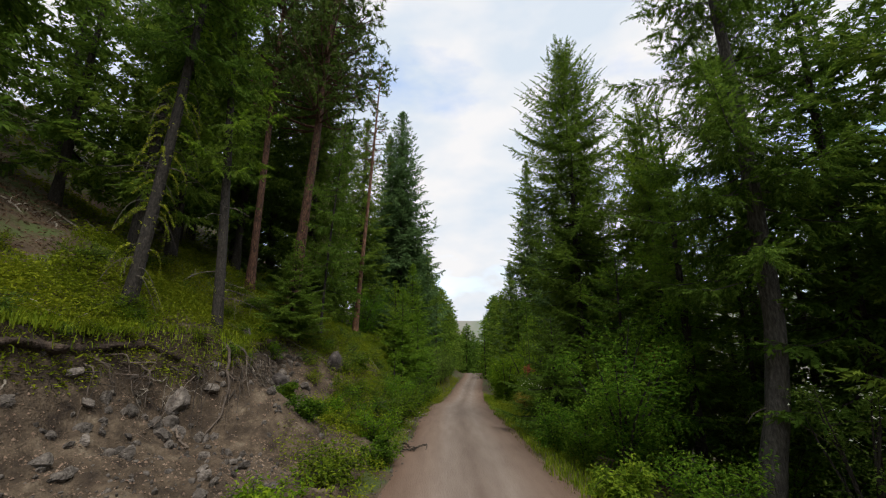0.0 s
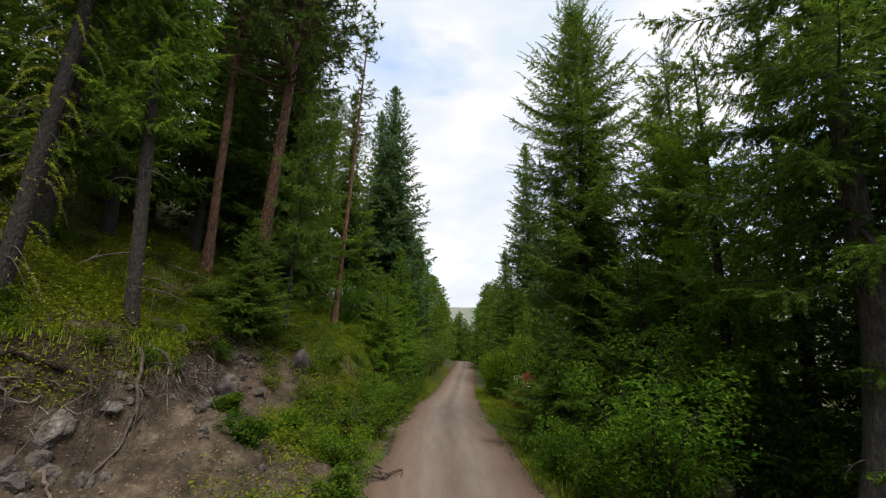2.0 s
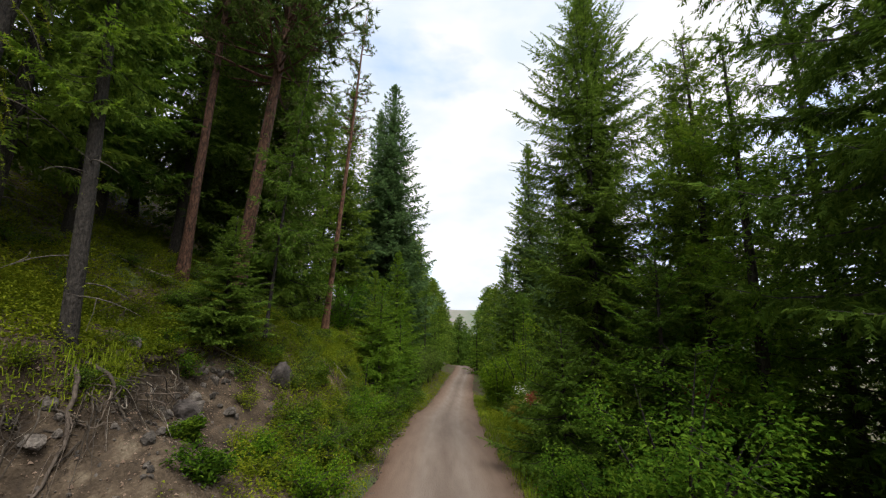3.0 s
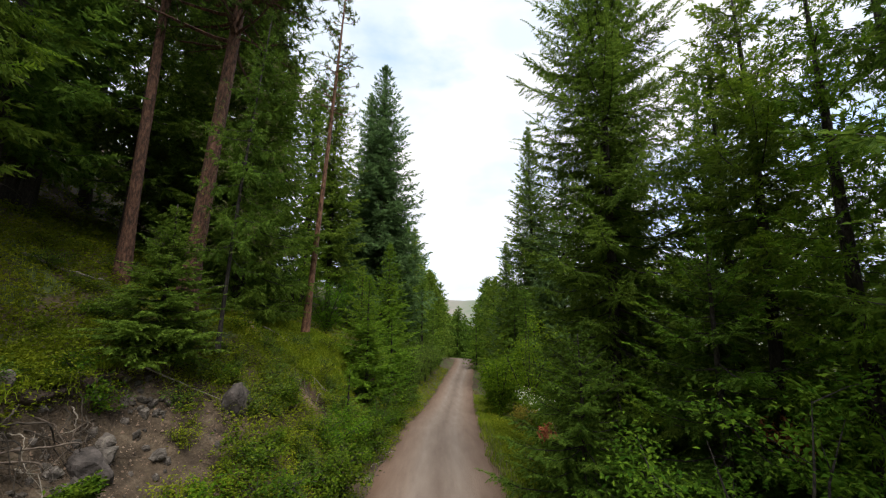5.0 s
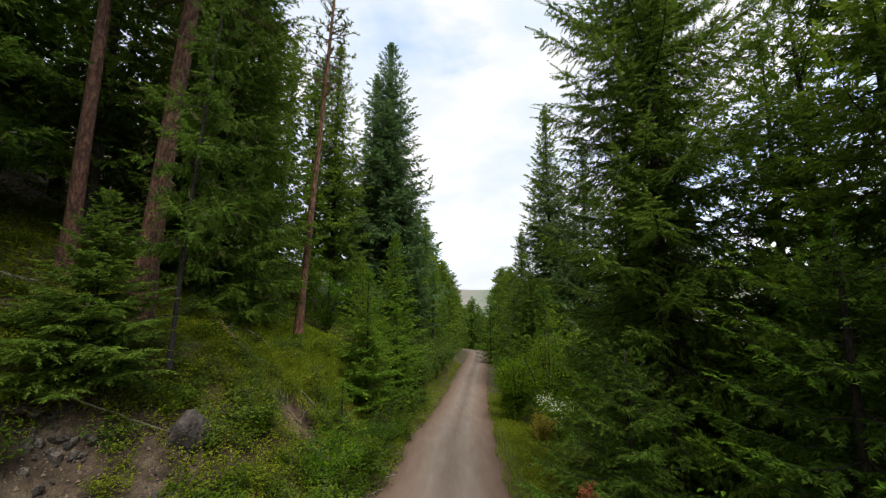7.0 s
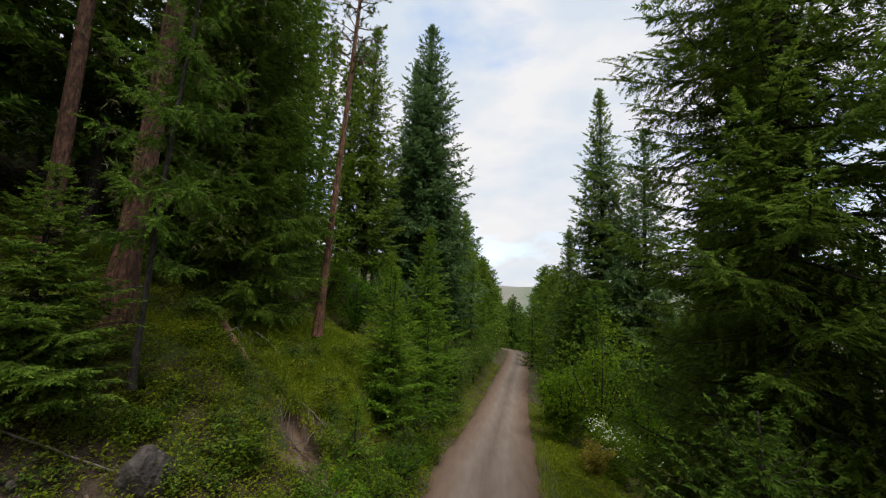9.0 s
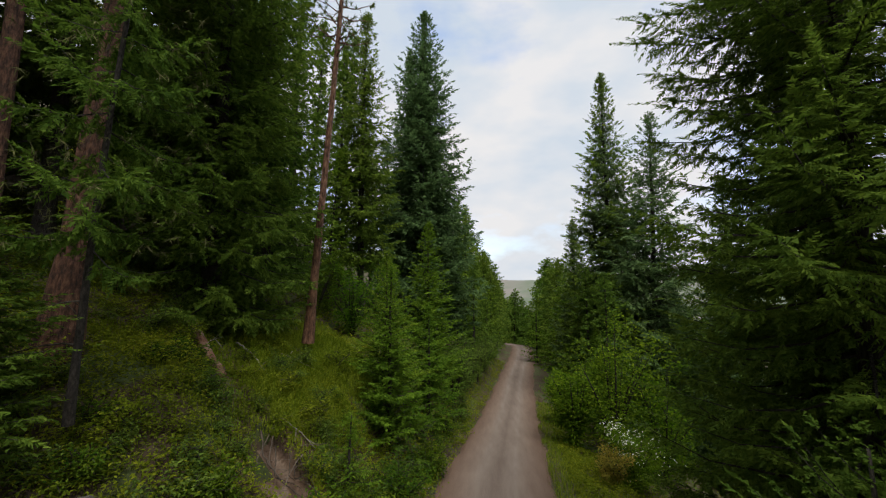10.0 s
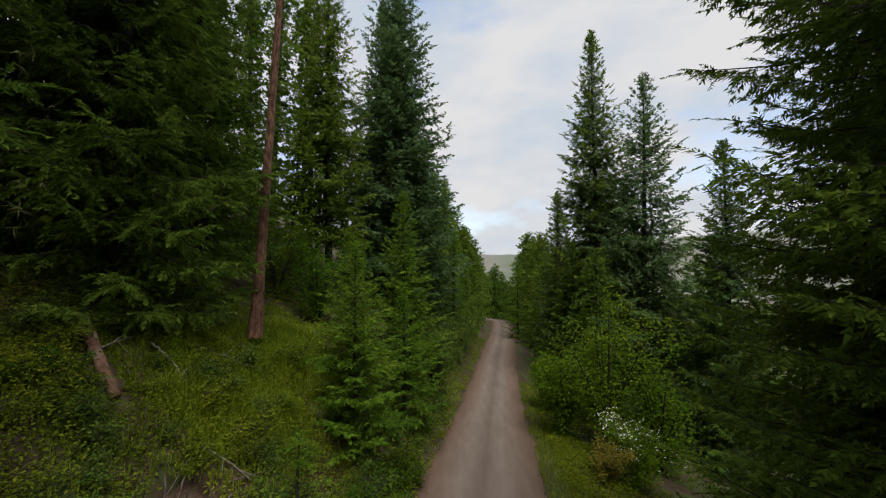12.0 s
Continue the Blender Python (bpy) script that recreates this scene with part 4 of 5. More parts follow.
def woods():
    rng = np.random.default_rng(5)
    for y0 in np.arange(-16, 100, 5.0):
        for row in range(3 if y0 < 30 else 2):
            y = y0 + rng.uniform(-1.8, 1.8)
            u = -13.5 - row * 4.6 + rng.uniform(-1.4, 1.4) + (3.5 if y > 48 else 0)
            if y > 20 or (y > 13 and row != 1):
                plant(MODELS[rng.integers(0, 4)] if y > 25 else MID, float(road_x(y)) + u, y, rng.uniform(0.75, 1.15), rng)
        for row in range(2 if y0 > 0 else 0):
            y = y0 + rng.uniform(-1.8, 1.8)
            u = 12.5 + row * 5.5 + rng.uniform(-1.4, 1.4)
            if 24 < y < 52 and row < 2:
                continue
            plant(MODELS[rng.integers(0, 4)] if y > 24 or row > 0 else MID, float(road_x(y)) + u + (3 if y < 24 else 0), y, rng.uniform(0.55, 0.78) if y < 24 else rng.uniform(0.5, 0.75), rng)
    # the first three firs are never in view, added to shade the right side
    for x, y, h in ((9.5, 1.0, 0.95), (8.6, -4.5, 1.0), (13, -1.5, 0.9), (12, 3.0, 0.8), (15.5, 7, 0.8), (11.5, 10, 0.7), (14, 12.5, 0.75), (13.6, 6.2, 0.7), (16, 10, 0.8), (-15.2, 6.2, 0.7), (-20, 14, 0.5), (-22, 10, 0.5), (-19, 17, 0.6), (-24, 13, 0.5), (-17, 12.4, 0.45), (-17.5, 9, 0.5), (-18.5, 11, 0.85), (-13.5, 3.4, 0.8)):
        plant(MID, x, y, h, rng)
    for x, y, h in ((13.5, 27.3, 0.5), (18, 32, 0.55), (17.5, 26, 0.6), (13, 20.8, 0.5), (10, 22.3, 0.6), (13.3, 25.2, 0.5)):
        plant(MID, x, y, h, rng)
    for x, y, h in ((9.5, 21.6, 1.0), (11.4, 22.2, 1.1), (10.4, 25.4, 0.9), (15, 15, 0.95), (17, 17.5, 1.0), (18.5, 14, 1.1), (16.5, 12.4, 1.0), (19.5, 18, 1.1), (14.6, 17.8, 0.9), (18, 10.5, 1.0), (20.5, 13, 1.1)):
        plant(SMALL[0], x, y, h, rng)
    for i in range(12):
        x, y = rng.uniform(15, 34), rng.uniform(26, 62)
        plant(SMALL[rng.integers(0, 2)], x, y, rng.uniform(0.9, 1.4), rng)
    # smaller firs that crowd the far part of the road
    for y in np.arange(36, 98, 3.4):
        for u0 in (5.2, 8.0):
            yy = y + rng.uniform(-1.2, 1.2)
            if yy < 52 and u0 > 7:
                continue
            plant(SMALL[rng.integers(0, 2)], float(road_x(yy)) + u0 + rng.uniform(-0.8, 0.8), yy, rng.uniform(0.65, 1.25) * (0.85 if u0 < 6 and yy < 50 else 1.25), rng)
    for y in np.arange(39, 62, 2.6):
        plant(SMALL[0], float(road_x(y)) + 6.4 + rng.uniform(-0.7, 0.7), y, rng.uniform(0.85, 1.15), rng)
    for y in np.arange(46, 98, 3.4):
        for u0 in (-4.6, -7.5):
            yy = y + rng.uniform(-1.2, 1.2)
            plant(SMALL[rng.integers(0, 2)], float(road_x(yy)) + u0 + rng.uniform(-0.8, 0.8), yy, rng.uniform(0.6, 1.1), rng)
    for i in range(40):
        x, y = rng.uniform(-14, 34), rng.uniform(101, 150)
        if abs(x - float(road_x(y))) > 3.5:
            plant(FAR, x, y, rng.uniform(1.0, 1.6), rng)
    for x in np.arange(-22, 26, 1.5):
        plant(FAR, x + rng.uniform(-0.6, 0.6), rng.uniform(128, 142), rng.uniform(1.45, 1.85), rng)
    for x, y, h in ((-9.6, 34.5, 1.1), (-11, 30, 1.0), (1.5, 129, 2.0), (-0.8, 101, 1.75), (-1.5, 92, 1.6), (-0.5, 80, 1.5), (-3, 70, 1.5), (1.2, 80, 1.35), (-0.2, 74, 1.4), (0.6, 68, 1.1), (2.4, 90, 1.25), (11.7, 90, 1.9), (13.4, 100, 2.1), (12.5, 78, 1.6), (11.5, 68, 1.5), (14.5, 60, 1.5)):
        plant(SMALL[rng.integers(0, 2)], x, y, h, rng)


woods()

# ---- shrubs ----
B = "shrubs below the road"
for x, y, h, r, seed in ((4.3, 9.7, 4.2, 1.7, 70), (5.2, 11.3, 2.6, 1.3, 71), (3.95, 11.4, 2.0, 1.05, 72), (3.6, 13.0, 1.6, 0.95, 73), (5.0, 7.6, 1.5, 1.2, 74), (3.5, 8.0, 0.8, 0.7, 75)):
    shrub("shrub", x, y, h, r, seed, label="bright green broad-leaved shrub beside the road", leaves=9000 if seed == 70 else 3600, size=0.09, mat=LEAF_LIFTED, group=B)
shrub("shrub", 7.0, 6.8, 4.3, 0.9, 76, label="airy tall shrub with scattered white blossom", leaves=2600, size=0.075, mat=LEAF_DULL, flowers=26, group=B)
for x, y, h, r, seed in ((6.9, 31.4, 7.8, 2.4, 80), (5.1, 31.8, 5.0, 1.6, 81), (8.8, 30.6, 5.8, 2.0, 82), (5.3, 36, 3.8, 1.3, 83)):
    shrub("shrub", x, y, h, r, seed, label="tall bushy green shrub at the road's edge", leaves=5500, size=0.15, stems=12, airy=0.9, group=B)
shrub("shrub", 6.6, 28.1, 2.7, 1.3, 85, label="shrub with cream and white blossom by the road", leaves=6500, size=0.10, flowers=190, airy=0.9, group=B)
shrub("shrub", 5.55, 27.5, 1.7, 0.75, 86, label="low shrub with yellowing leaves beside white blossom", leaves=2600, size=0.09, mat=LEAF_YELLOW, airy=0.7, group=B)
for x, y, h, r, seed in ((8.0, 9.7, 2.6, 1.3, 140), (9.0, 10.6, 3.2, 1.4, 141), (8.6, 12.0, 2.8, 1.3, 142), (10.2, 9.6, 3.0, 1.4, 143), (8.4, 7.4, 2.4, 1.2, 144), (9.8, 12.6, 2.8, 1.3, 145)):
    shrub("shrub", x, y, h, r, seed, label="leafy shrub in the shade of firs below the road", leaves=2800, size=0.11, airy=0.9, group=B)
F = "shrubs at the foot of the bank"
for x, y, h, r, seed in ((-1.7, 10.8, 0.8, 0.7, 90), (-2.2, 12.6, 1.2, 0.95, 91), (-2.6, 14.6, 1.4, 1.1, 92), (-2.0, 16.6, 1.5, 1.0, 93), (-2.3, 18.6, 1.5, 1.1, 94), (-1.9, 20.4, 1.6, 1.0, 95), (-1.6, 22.4, 1.8, 1.0, 96), (-3.7, 13.4, 0.9, 0.8, 97), (-3.6, 15.6, 0.8, 0.9, 98), (-2.4, 8.6, 0.7, 0.9, 99), (-2.9, 6.6, 0.5, 0.8, 100), (-3.8, 17.6, 0.7, 0.8, 101), (-1.2, 25.4, 1.6, 0.9, 102), (-3.85, 11.2, 0.8, 0.55, 104), (-4.9, 12.3, 0.45, 0.4, 105)):
    shrub("shrub", x, y, h, r, seed, label="green leafy shrub at the foot of the bank", leaves=2300, size=0.085, group=F, mat=(LEAF_DARK, LEAF, LEAF_DARK)[seed % 3])
shrub("shrub", -9.0, 32.0, 5.0, 2.2, 112, label="tall rounded green shrub on the slope", leaves=3500, size=0.14, stems=12, group=F, mat=LEAF_DARK)
shrub("shrub", -6.6, 31.3, 5.0, 2.2, 110, label="tall rounded green shrub on the slope", leaves=5000, size=0.13, stems=14, group=F)
tall = shrub("shrub", -1.4, 36.5, 5.0, 1.6, 111, label="tall grey-green willow-like shrub at the roadside", leaves=2600, size=0.14, mat=LEAF_DULL, stems=11, group=F)
rng = np.random.default_rng(21)
for y in np.arange(34.5, 62, 2.6):
    copy_thing(tall, pose(float(road_x(y)) - 3.3 + rng.uniform(-0.4, 0.3), y, ground_at(float(road_x(y)) - 3.3, y) - 0.05, 0, 0, rng.uniform(0, 360)) @ Matrix.Diagonal((0.9, 0.9, rng.uniform(0.6, 1.0), 1)))

# ---- low growth on the bank and slope ----
low = [shrub("shrub", -5.2 - i, 17.4 + 2 * i, 0.75, 0.6, 115 + i, label="low leafy green shrub on the slope", leaves=620, size=0.075, mat=(HERB, LEAF_DARK, LEAF_DULL)[i], stems=4, group="low shrubs on the slope", airy=0.9) for i in range(3)]
rng = np.random.default_rng(9)


def wave(x, y):
    return np.sin(x * 1.3 + 2 * np.sin(y * 0.7)) * np.sin(y * 1.1 + 1.6 * np.sin(x * 0.9)) + 0.5 * np.sin(x * 3.1 + y * 2.3)


def green_bank(x, y):
    """Where plants cover the bank: above its lip, at its foot, and all over farther on."""
    u = x - road_x(y)
    above = u < -7.68 + jut(y) + np.clip((y - 9) / 3.5, 0, 1) * 0.68 + 0.1 * wave(x, y)
    foot = (u > -3.7 - 0.22 * (y - 7) + 0.5 * wave(x, y)) & (y > 4)
    later = (y > 15.5 + 0.8 * wave(x, y)) & True
    patch = (wave(x * 1.4, y * 1.4) > 0.75) & (y > 12.2)
    t = np.clip(((x + 7.5) * 1.9 + (y - 21.1) * -1.05) / 4.7, -0.1, 1.1)
    litter = (u < -10.2 + 0.5 * wave(x, y)) & (y < 12.5 + wave(y, x)) & (wave(x * 0.7, y * 0.7) < 0.7)
    clear = ~litter & (np.hypot(x + 7.5 - 1.9 * t, y - 21.1 + 1.05 * t) > 0.22)
    hollow = ((x + 3.35) / 0.8) ** 2 + ((y - 19.4) / 0.75) ** 2 < 1 + 0.4 * wave(x * 3, y * 3)
    return (u < -2.15) & (above | foot | later | patch) & clear & ~hollow


def low_leaves(soup, count, xr, yr, height, size, keep):
    p = scatter("herbs", count, xr, yr, rng, keep)
    p = np.repeat(p, 3, 0)
    p += np.stack([rng.normal(0, 0.10, len(p)), rng.normal(0, 0.10, len(p)), height * rng.uniform(0, 1, len(p)) ** 1.3], 1) * (0.7 + 0.5 * wave(p[:, 0] * 0.8, p[:, 1] * 0.8))[:, None]
    put_leaves(soup, p, rng, size)


placed = 0
while placed < 110:
    x, y = rng.uniform(-12, -2.6), rng.uniform(5, 25)
    if green_bank(np.array(x), np.array(y)) and (y > 13 or x - road_x(y) < -8.0):
        k = rng.uniform(0.6, 1.25)
        copy_thing(low[rng.integers(0, 3)], pose(x, y, ground_at(x, y) - 0.05, 0, 0, rng.uniform(0, 360)) @ Matrix.Diagonal((k, k, k * rng.uniform(0.6, 1.1), 1)))
        placed += 1
for y in np.arange(16.5, 36, 1.15):
    k = rng.uniform(1.0, 1.7)
    x = float(road_x(y)) - 2.75 + rng.normal(0, 0.18)
    copy_thing(low[1 if rng.random() < 0.7 else 2], pose(x, y, ground_at(x, y) - 0.05, 0, 0, rng.uniform(0, 360)) @ Matrix.Diagonal((k, k, k * rng.uniform(0.8, 1.2), 1)))
while placed < 185:
    x, y = rng.uniform(-6.2, -2.4), rng.uniform(12.5, 23)
    if green_bank(np.array(x), np.array(y)):
        k = rng.uniform(0.5, 1.0)
        copy_thing(low[rng.integers(0, 3)], pose(x, y, ground_at(x, y) - 0.05, 0, 0, rng.uniform(0, 360)) @ Matrix.Diagonal((k, k, k * rng.uniform(0.7, 1.1), 1)))
        placed += 1
for i in range(26):
    y = rng.uniform(4.5, 14)
    x = float(road_x(y)) - 7.95 + float(jut(y)) + float(np.clip((y - 9) / 3.5, 0, 1)) * 0.68 + rng.normal(0, 0.15)
    k = rng.uniform(0.35, 0.7)
    copy_thing(low[rng.integers(0, 3)], pose(x, y, ground_at(x - 0.15, y) - 0.1, 0, 0, rng.uniform(0, 360)) @ Matrix.Diagonal((k, k, k * rng.uniform(0.6, 1.0), 1)))
herbs = Soup()
low_leaves(herbs, 16000, (-8, -2), (12, 24), 0.45, 0.075, green_bank)
low_leaves(herbs, 19000, (-11.5, -1.0), (3, 26), 0.42, 0.075, green_bank)
low_leaves(herbs, 2500, (-12, -2.4), (-8, 3), 0.5, 0.14, lambda x, y: ((x - road_x(y)) < -8) | ((y < 1.5) & ((x - road_x(y)) < -2.3)))
low_leaves(herbs, 5000, (-22, -8), (3, 34), 0.5, 0.13, green_bank)
low_leaves(herbs, 9000, (-15, -8.2), (12.5, 24), 0.35, 0.09, green_bank)
low_leaves(herbs, 3500, (-9, 0), (26, 50), 0.6, 0.14, lambda x, y: (x - road_x(y)) < -2.3)
low_leaves(herbs, 6000, (2.8, 6), (18, 32), 0.35, 0.09, lambda x, y: (x - road_x(y)) > 2.6)
low_leaves(herbs, 15000, (-3, 5), (20, 62), 0.55, 0.11, lambda x, y: ((x - road_x(y)) < -1.85) & ((x - road_x(y)) > -3.6))
low_leaves(herbs, 4500, (2.5, 8), (14, 38), 0.45, 0.10, lambda x, y: (x - road_x(y)) > 2.7)
low_leaves(herbs, 3000, (2.5, 12), (3, 50), 0.5, 0.12, lambda x, y: (x - road_x(y)) > 2.7)
low_leaves(herbs, 17000, (-9, -5.2), (4, 13.5), 0.28, 0.075, lambda x, y: green_bank(x, y) & (x - road_x(y) < -6.0))
low_leaves(herbs, 6000, (-11, -5.5), (3, 15), 0.35, 0.08, lambda x, y: green_bank(x, y) & (x - road_x(y) < -6.2))
single("herbs", herbs, HERB, "low green herbs and seedlings covering the slope", "undergrowth", kind="stuff")
blades = Soup()
pts = scatter("grass", 15000, (-12, -2.6), (2, 30), rng, lambda x, y: green_bank(x, y) & ((x - road_x(y)) < -4) & (wave(x * 0.5, y * 0.5) > -0.1))
grass(blades, pts, rng, 0.22)
pts = scatter("grass", 12000, (-8, -3), (18.5, 30), rng, green_bank)
grass(blades, pts, rng, 0.2)
pts = scatter("grass", 30000, (2.2, 5.4), (3, 42), rng, lambda x, y: np.abs((x - road_x(y)) - 2.65 - 0.15 * wave(x * 0.1, y)) < 0.75)
grass(blades, pts, rng, 0.22)
pts = scatter("grass", 4000, (-3, 4), (3, 60), rng, lambda x, y: np.abs((x - road_x(y)) + 2.25) < 0.3)
grass(blades, pts, rng, 0.2)
pts = scatter("grass", 6000, (-6.8, -3.6), (24.2, 28), rng, lambda x, y: x < 50)
grass(blades, pts, rng, 0.32)
pts = scatter("grass", 15000, (-7.2, -3.4), (20.4, 25), rng, lambda x, y: green_bank(x, y) & (wave(x * 0.8, y * 0.8) > -0.5))
grass(blades, pts, rng, 0.34)
fy = rng.uniform(3, 14.5, 2600)
fx = road_x(fy) - 7.86 + jut(fy) + np.clip((fy - 9) / 3.5, 0, 1) * 0.68 + rng.normal(-0.03, 0.12, len(fy))
grass(blades, np.stack([fx, fy, land(fx - 0.22, fy) - 0.04], 1), rng, 0.17)
pts = scatter("grass", 9000, (-11, -5.5), (3, 15), rng, lambda x, y: green_bank(x, y) & (x - road_x(y) < -6.2))
grass(blades, pts, rng, 0.17)
single("grass", blades, GRASS, "tufts of fresh green grass along road and bank", "grass", kind="stuff")
dry = Soup()
pts = scatter("grass", 14000, (2, 5), (8, 45), rng, lambda x, y: np.abs((x - road_x(y)) - 2.15) < 0.4)
grass(dry, pts, rng, 0.12)
single("dry_grass", dry, DRYGRASS, "short dry grass on the road's verge", "grass", kind="stuff")

# ---- stones, roots and fallen wood ----


def stone_mesh(name, seed, flat=0.7):
    """An angular stone with worn edges and a pitted face."""
    bm = bmesh.new()
    bmesh.ops.create_icosphere(bm, subdivisions=3, radius=1)
    r = np.random.default_rng(seed)
    cuts = unit(r.normal(0, 1, (12, 3)))
    depth = r.uniform(0.5, 0.82, 12)
    for v in bm.verts:
        p = np.array(v.co)
        for c, d in zip(cuts, depth):
            over = p @ c - d
            if over > 0:
                p = p - c * over * 0.9
        p = p * (1 + 0.10 * noise.fractal(Vector(p * 2.3 + seed), 0.7, 2.0, 4))
        v.co = Vector(p * np.array([1, 0.8, flat]))
    me = bpy.data.meshes.new(name)
    bm.to_mesh(me)
    bm.free()
    me.materials.append(ROCK)
    return me


STONES = [stone_mesh("rock", 200 + i, 0.6 + 0.1 * (i % 4)) for i in range(6)]


CHIPS = [bpy.data.meshes.new("rock") for i in range(6)]
for i, me in enumerate(CHIPS):
    bm = bmesh.new()
    bmesh.ops.create_icosphere(bm, subdivisions=1, radius=1)
    for v in bm.verts:
        v.co = Vector(v.co) * random.uniform(0.6, 1.1)
        v.co.z *= 0.65
    bm.to_mesh(me)
    bm.free()
    me.materials.append(ROCK)


def rock(x, y, size, i=0, label="angular grey rock set in the soil bank", group="rocks in the bank", sink=0.25, seed=0):
    r = np.random.default_rng(int(abs(x * 131 + y * 17)) + seed)
    ob = new("rock", (STONES if size > 0.22 else CHIPS)[i % 6])
    z = float(bank_surface(np.array(x), np.array(y))) if y < 16.5 and x - road_x(y) < -2.6 else ground_at(x, y)
    ob.matrix_world = pose(x, y, z + size * (0.35 - sink), *r.uniform(-180, 180, 3)) @ Matrix.Diagonal((size * 0.6, size * 0.6, size * 0.6, 1))
    return tagged(ob, label, "rock", group)


for x, y, s, i in ((-6.06, 8.49, 0.42, 0), (-6.22, 9.3, 0.6, 1), (-5.58, 13.5, 0.4, 2), (-6.4, 8.2, 0.35, 2), (-6.0, 6.1, 0.28, 3), (-5.6, 6.05, 0.26, 4), (-5.35, 13.3, 0.5, 5), (-5.9, 10.2, 0.3, 2), (-6.6, 7.4, 0.3, 0), (-6.3, 12.2, 0.35, 4), (-5.0, 14.2, 0.3, 3), (-5.46, 20.8, 0.14, 2)):
    rock(x, y, s, i)
big = rock(-4.5, 16.2, 1.0, 4, "large rounded dark rock among green plants on the bank", sink=0.2)
big.data = big.data.copy()
big.data.materials[0] = ROCK_DARK
low_rock = rock(-5.4, 13.0, 0.85, 1, "angular dark rock half buried in the soil bank")
low_rock.data = low_rock.data.copy()
low_rock.data.materials[0] = ROCK_DARK
r = np.random.default_rng(31)
n = 0
while n < 150:
    x, y = r.uniform(-7.6, -3.0), r.uniform(4, 15.5)
    if not green_bank(np.array(x), np.array(y)) and x - road_x(y) < -3.4:
        rock(x, y, float(np.clip(r.lognormal(-2.2, 0.5), 0.05, 0.3)), n, "small grey stone lying in the bare soil", "stones in the soil", sink=0.2)
        n += 1
for cx, cy, spread, count, big in ((-6.1, 8.8, 0.45, 22, 0.34), (-6.5, 7.0, 0.6, 22, 0.3), (-5.6, 12.9, 0.4, 14, 0.3), (-6.9, 5.6, 0.5, 16, 0.3), (-5.4, 7.6, 0.6, 14, 0.22)):
    for q in range(count):
        x, y = cx + r.normal(0, spread * 0.6), cy + r.normal(0, spread)
        rock(x, y, float(np.clip(big * r.lognormal(-0.7, 0.5), 0.07, big * 1.1)), q, "broken angular stone wedged in the soil face", "stones in the soil", sink=0.28)
pebbles = Soup()
bmp = bmesh.new()
bmesh.ops.create_icosphere(bmp, subdivisions=1, radius=1)
iv, fv = np.array([v.co for v in bmp.verts]), np.array([[q.index for q in f.verts] for f in bmp.faces])
bmp.free()
px, py = r.uniform(-7.6, -2.8, 12000), r.uniform(3.5, 16, 12000)
m = ~green_bank(px, py) & (px - road_x(py) > -7.7) & (fbm(px * 0.8, py * 0.8, 3) > r.uniform(-0.4, 0.5, 12000))
px, py = px[m][:1200], py[m][:1200]
size = np.clip(r.lognormal(-3.9, 0.55, len(px)), 0.01, 0.08)
P = iv[None] * r.uniform(0.6, 1.2, (len(px), len(iv), 1)) * (size[:, None] * r.uniform(0.5, 1.1, (len(px), 3)))[:, None]
pebbles.batch(P + np.stack([px, py, bank_surface(px, py) + size * 0.2], 1)[:, None], fv)
ey = r.uniform(4, 30, 1100)
ex = road_x(ey) - 2.12 + r.normal(0, 0.13, len(ey))
es = np.clip(r.lognormal(-4.0, 0.5, len(ey)), 0.008, 0.05)
E = iv[None] * r.uniform(0.6, 1.2, (len(ex), len(iv), 1)) * (es[:, None] * r.uniform(0.5, 1.1, (len(ex), 3)))[:, None]
pebbles.batch(E + np.stack([ex, ey, land(ex, ey) + es * 0.2], 1)[:, None], fv)
clods = Soup()
ov = np.array([(1, 0, 0), (-1, 0, 0), (0, 1, 0), (0, -1, 0), (0, 0, 1)], float)
of = np.array([(0, 2, 4), (2, 1, 4), (1, 3, 4), (3, 0, 4)])
cx, cy = r.uniform(-7.7, -2.8, 30000), r.uniform(3.0, 16.5, 30000)
m = (cx - road_x(cy) > -7.75) & (cx - road_x(cy) < -2.8) & (fbm(cx * 1.1 + 4, cy * 1.1, 4) > r.uniform(-0.5, 0.5, 30000))
cx, cy = cx[m][:13000], cy[m][:13000]
cs = np.clip(r.lognormal(-4.2, 0.5, len(cx)), 0.008, 0.05)
C = ov[None] * r.uniform(0.5, 1.3, (len(cx), 5, 1)) * (cs[:, None] * r.uniform(0.6, 1.2, (len(cx), 3)))[:, None]
clods.batch(C + np.stack([cx, cy, bank_surface(cx, cy) - cs * 0.2], 1)[:, None], of)
single("soil_clods", clods, SOIL, "crumbled clods of brown soil on the bank", "soil", kind="stuff")
single("pebbles", pebbles, ROCK, "small pebbles strewn over the bare soil bank", "pebbles", kind="stuff")
for i in range(26):
    rock(-6.0 + r.normal(0, 0.28), 14.5 + r.normal(0, 0.3), float(r.uniform(0.1, 0.24)), i, "pale broken stone in a heap on the bank", "heap of broken stones", sink=0.1)
for i in range(70):
    y = r.uniform(6, 30)
    rock(float(road_x(y)) - 2.05 + r.normal(0, 0.16), y, float(r.uniform(0.04, 0.10)), i, "small loose stone at the road's edge", "loose stones by the road", sink=0.2)
for i in range(30):
    y = r.uniform(6, 26)
    rock(float(road_x(y)) + 1.95 + r.normal(0, 0.15), y, float(r.uniform(0.03, 0.08)), i, "small loose stone at the road's edge", "loose stones by the road", sink=0.2)


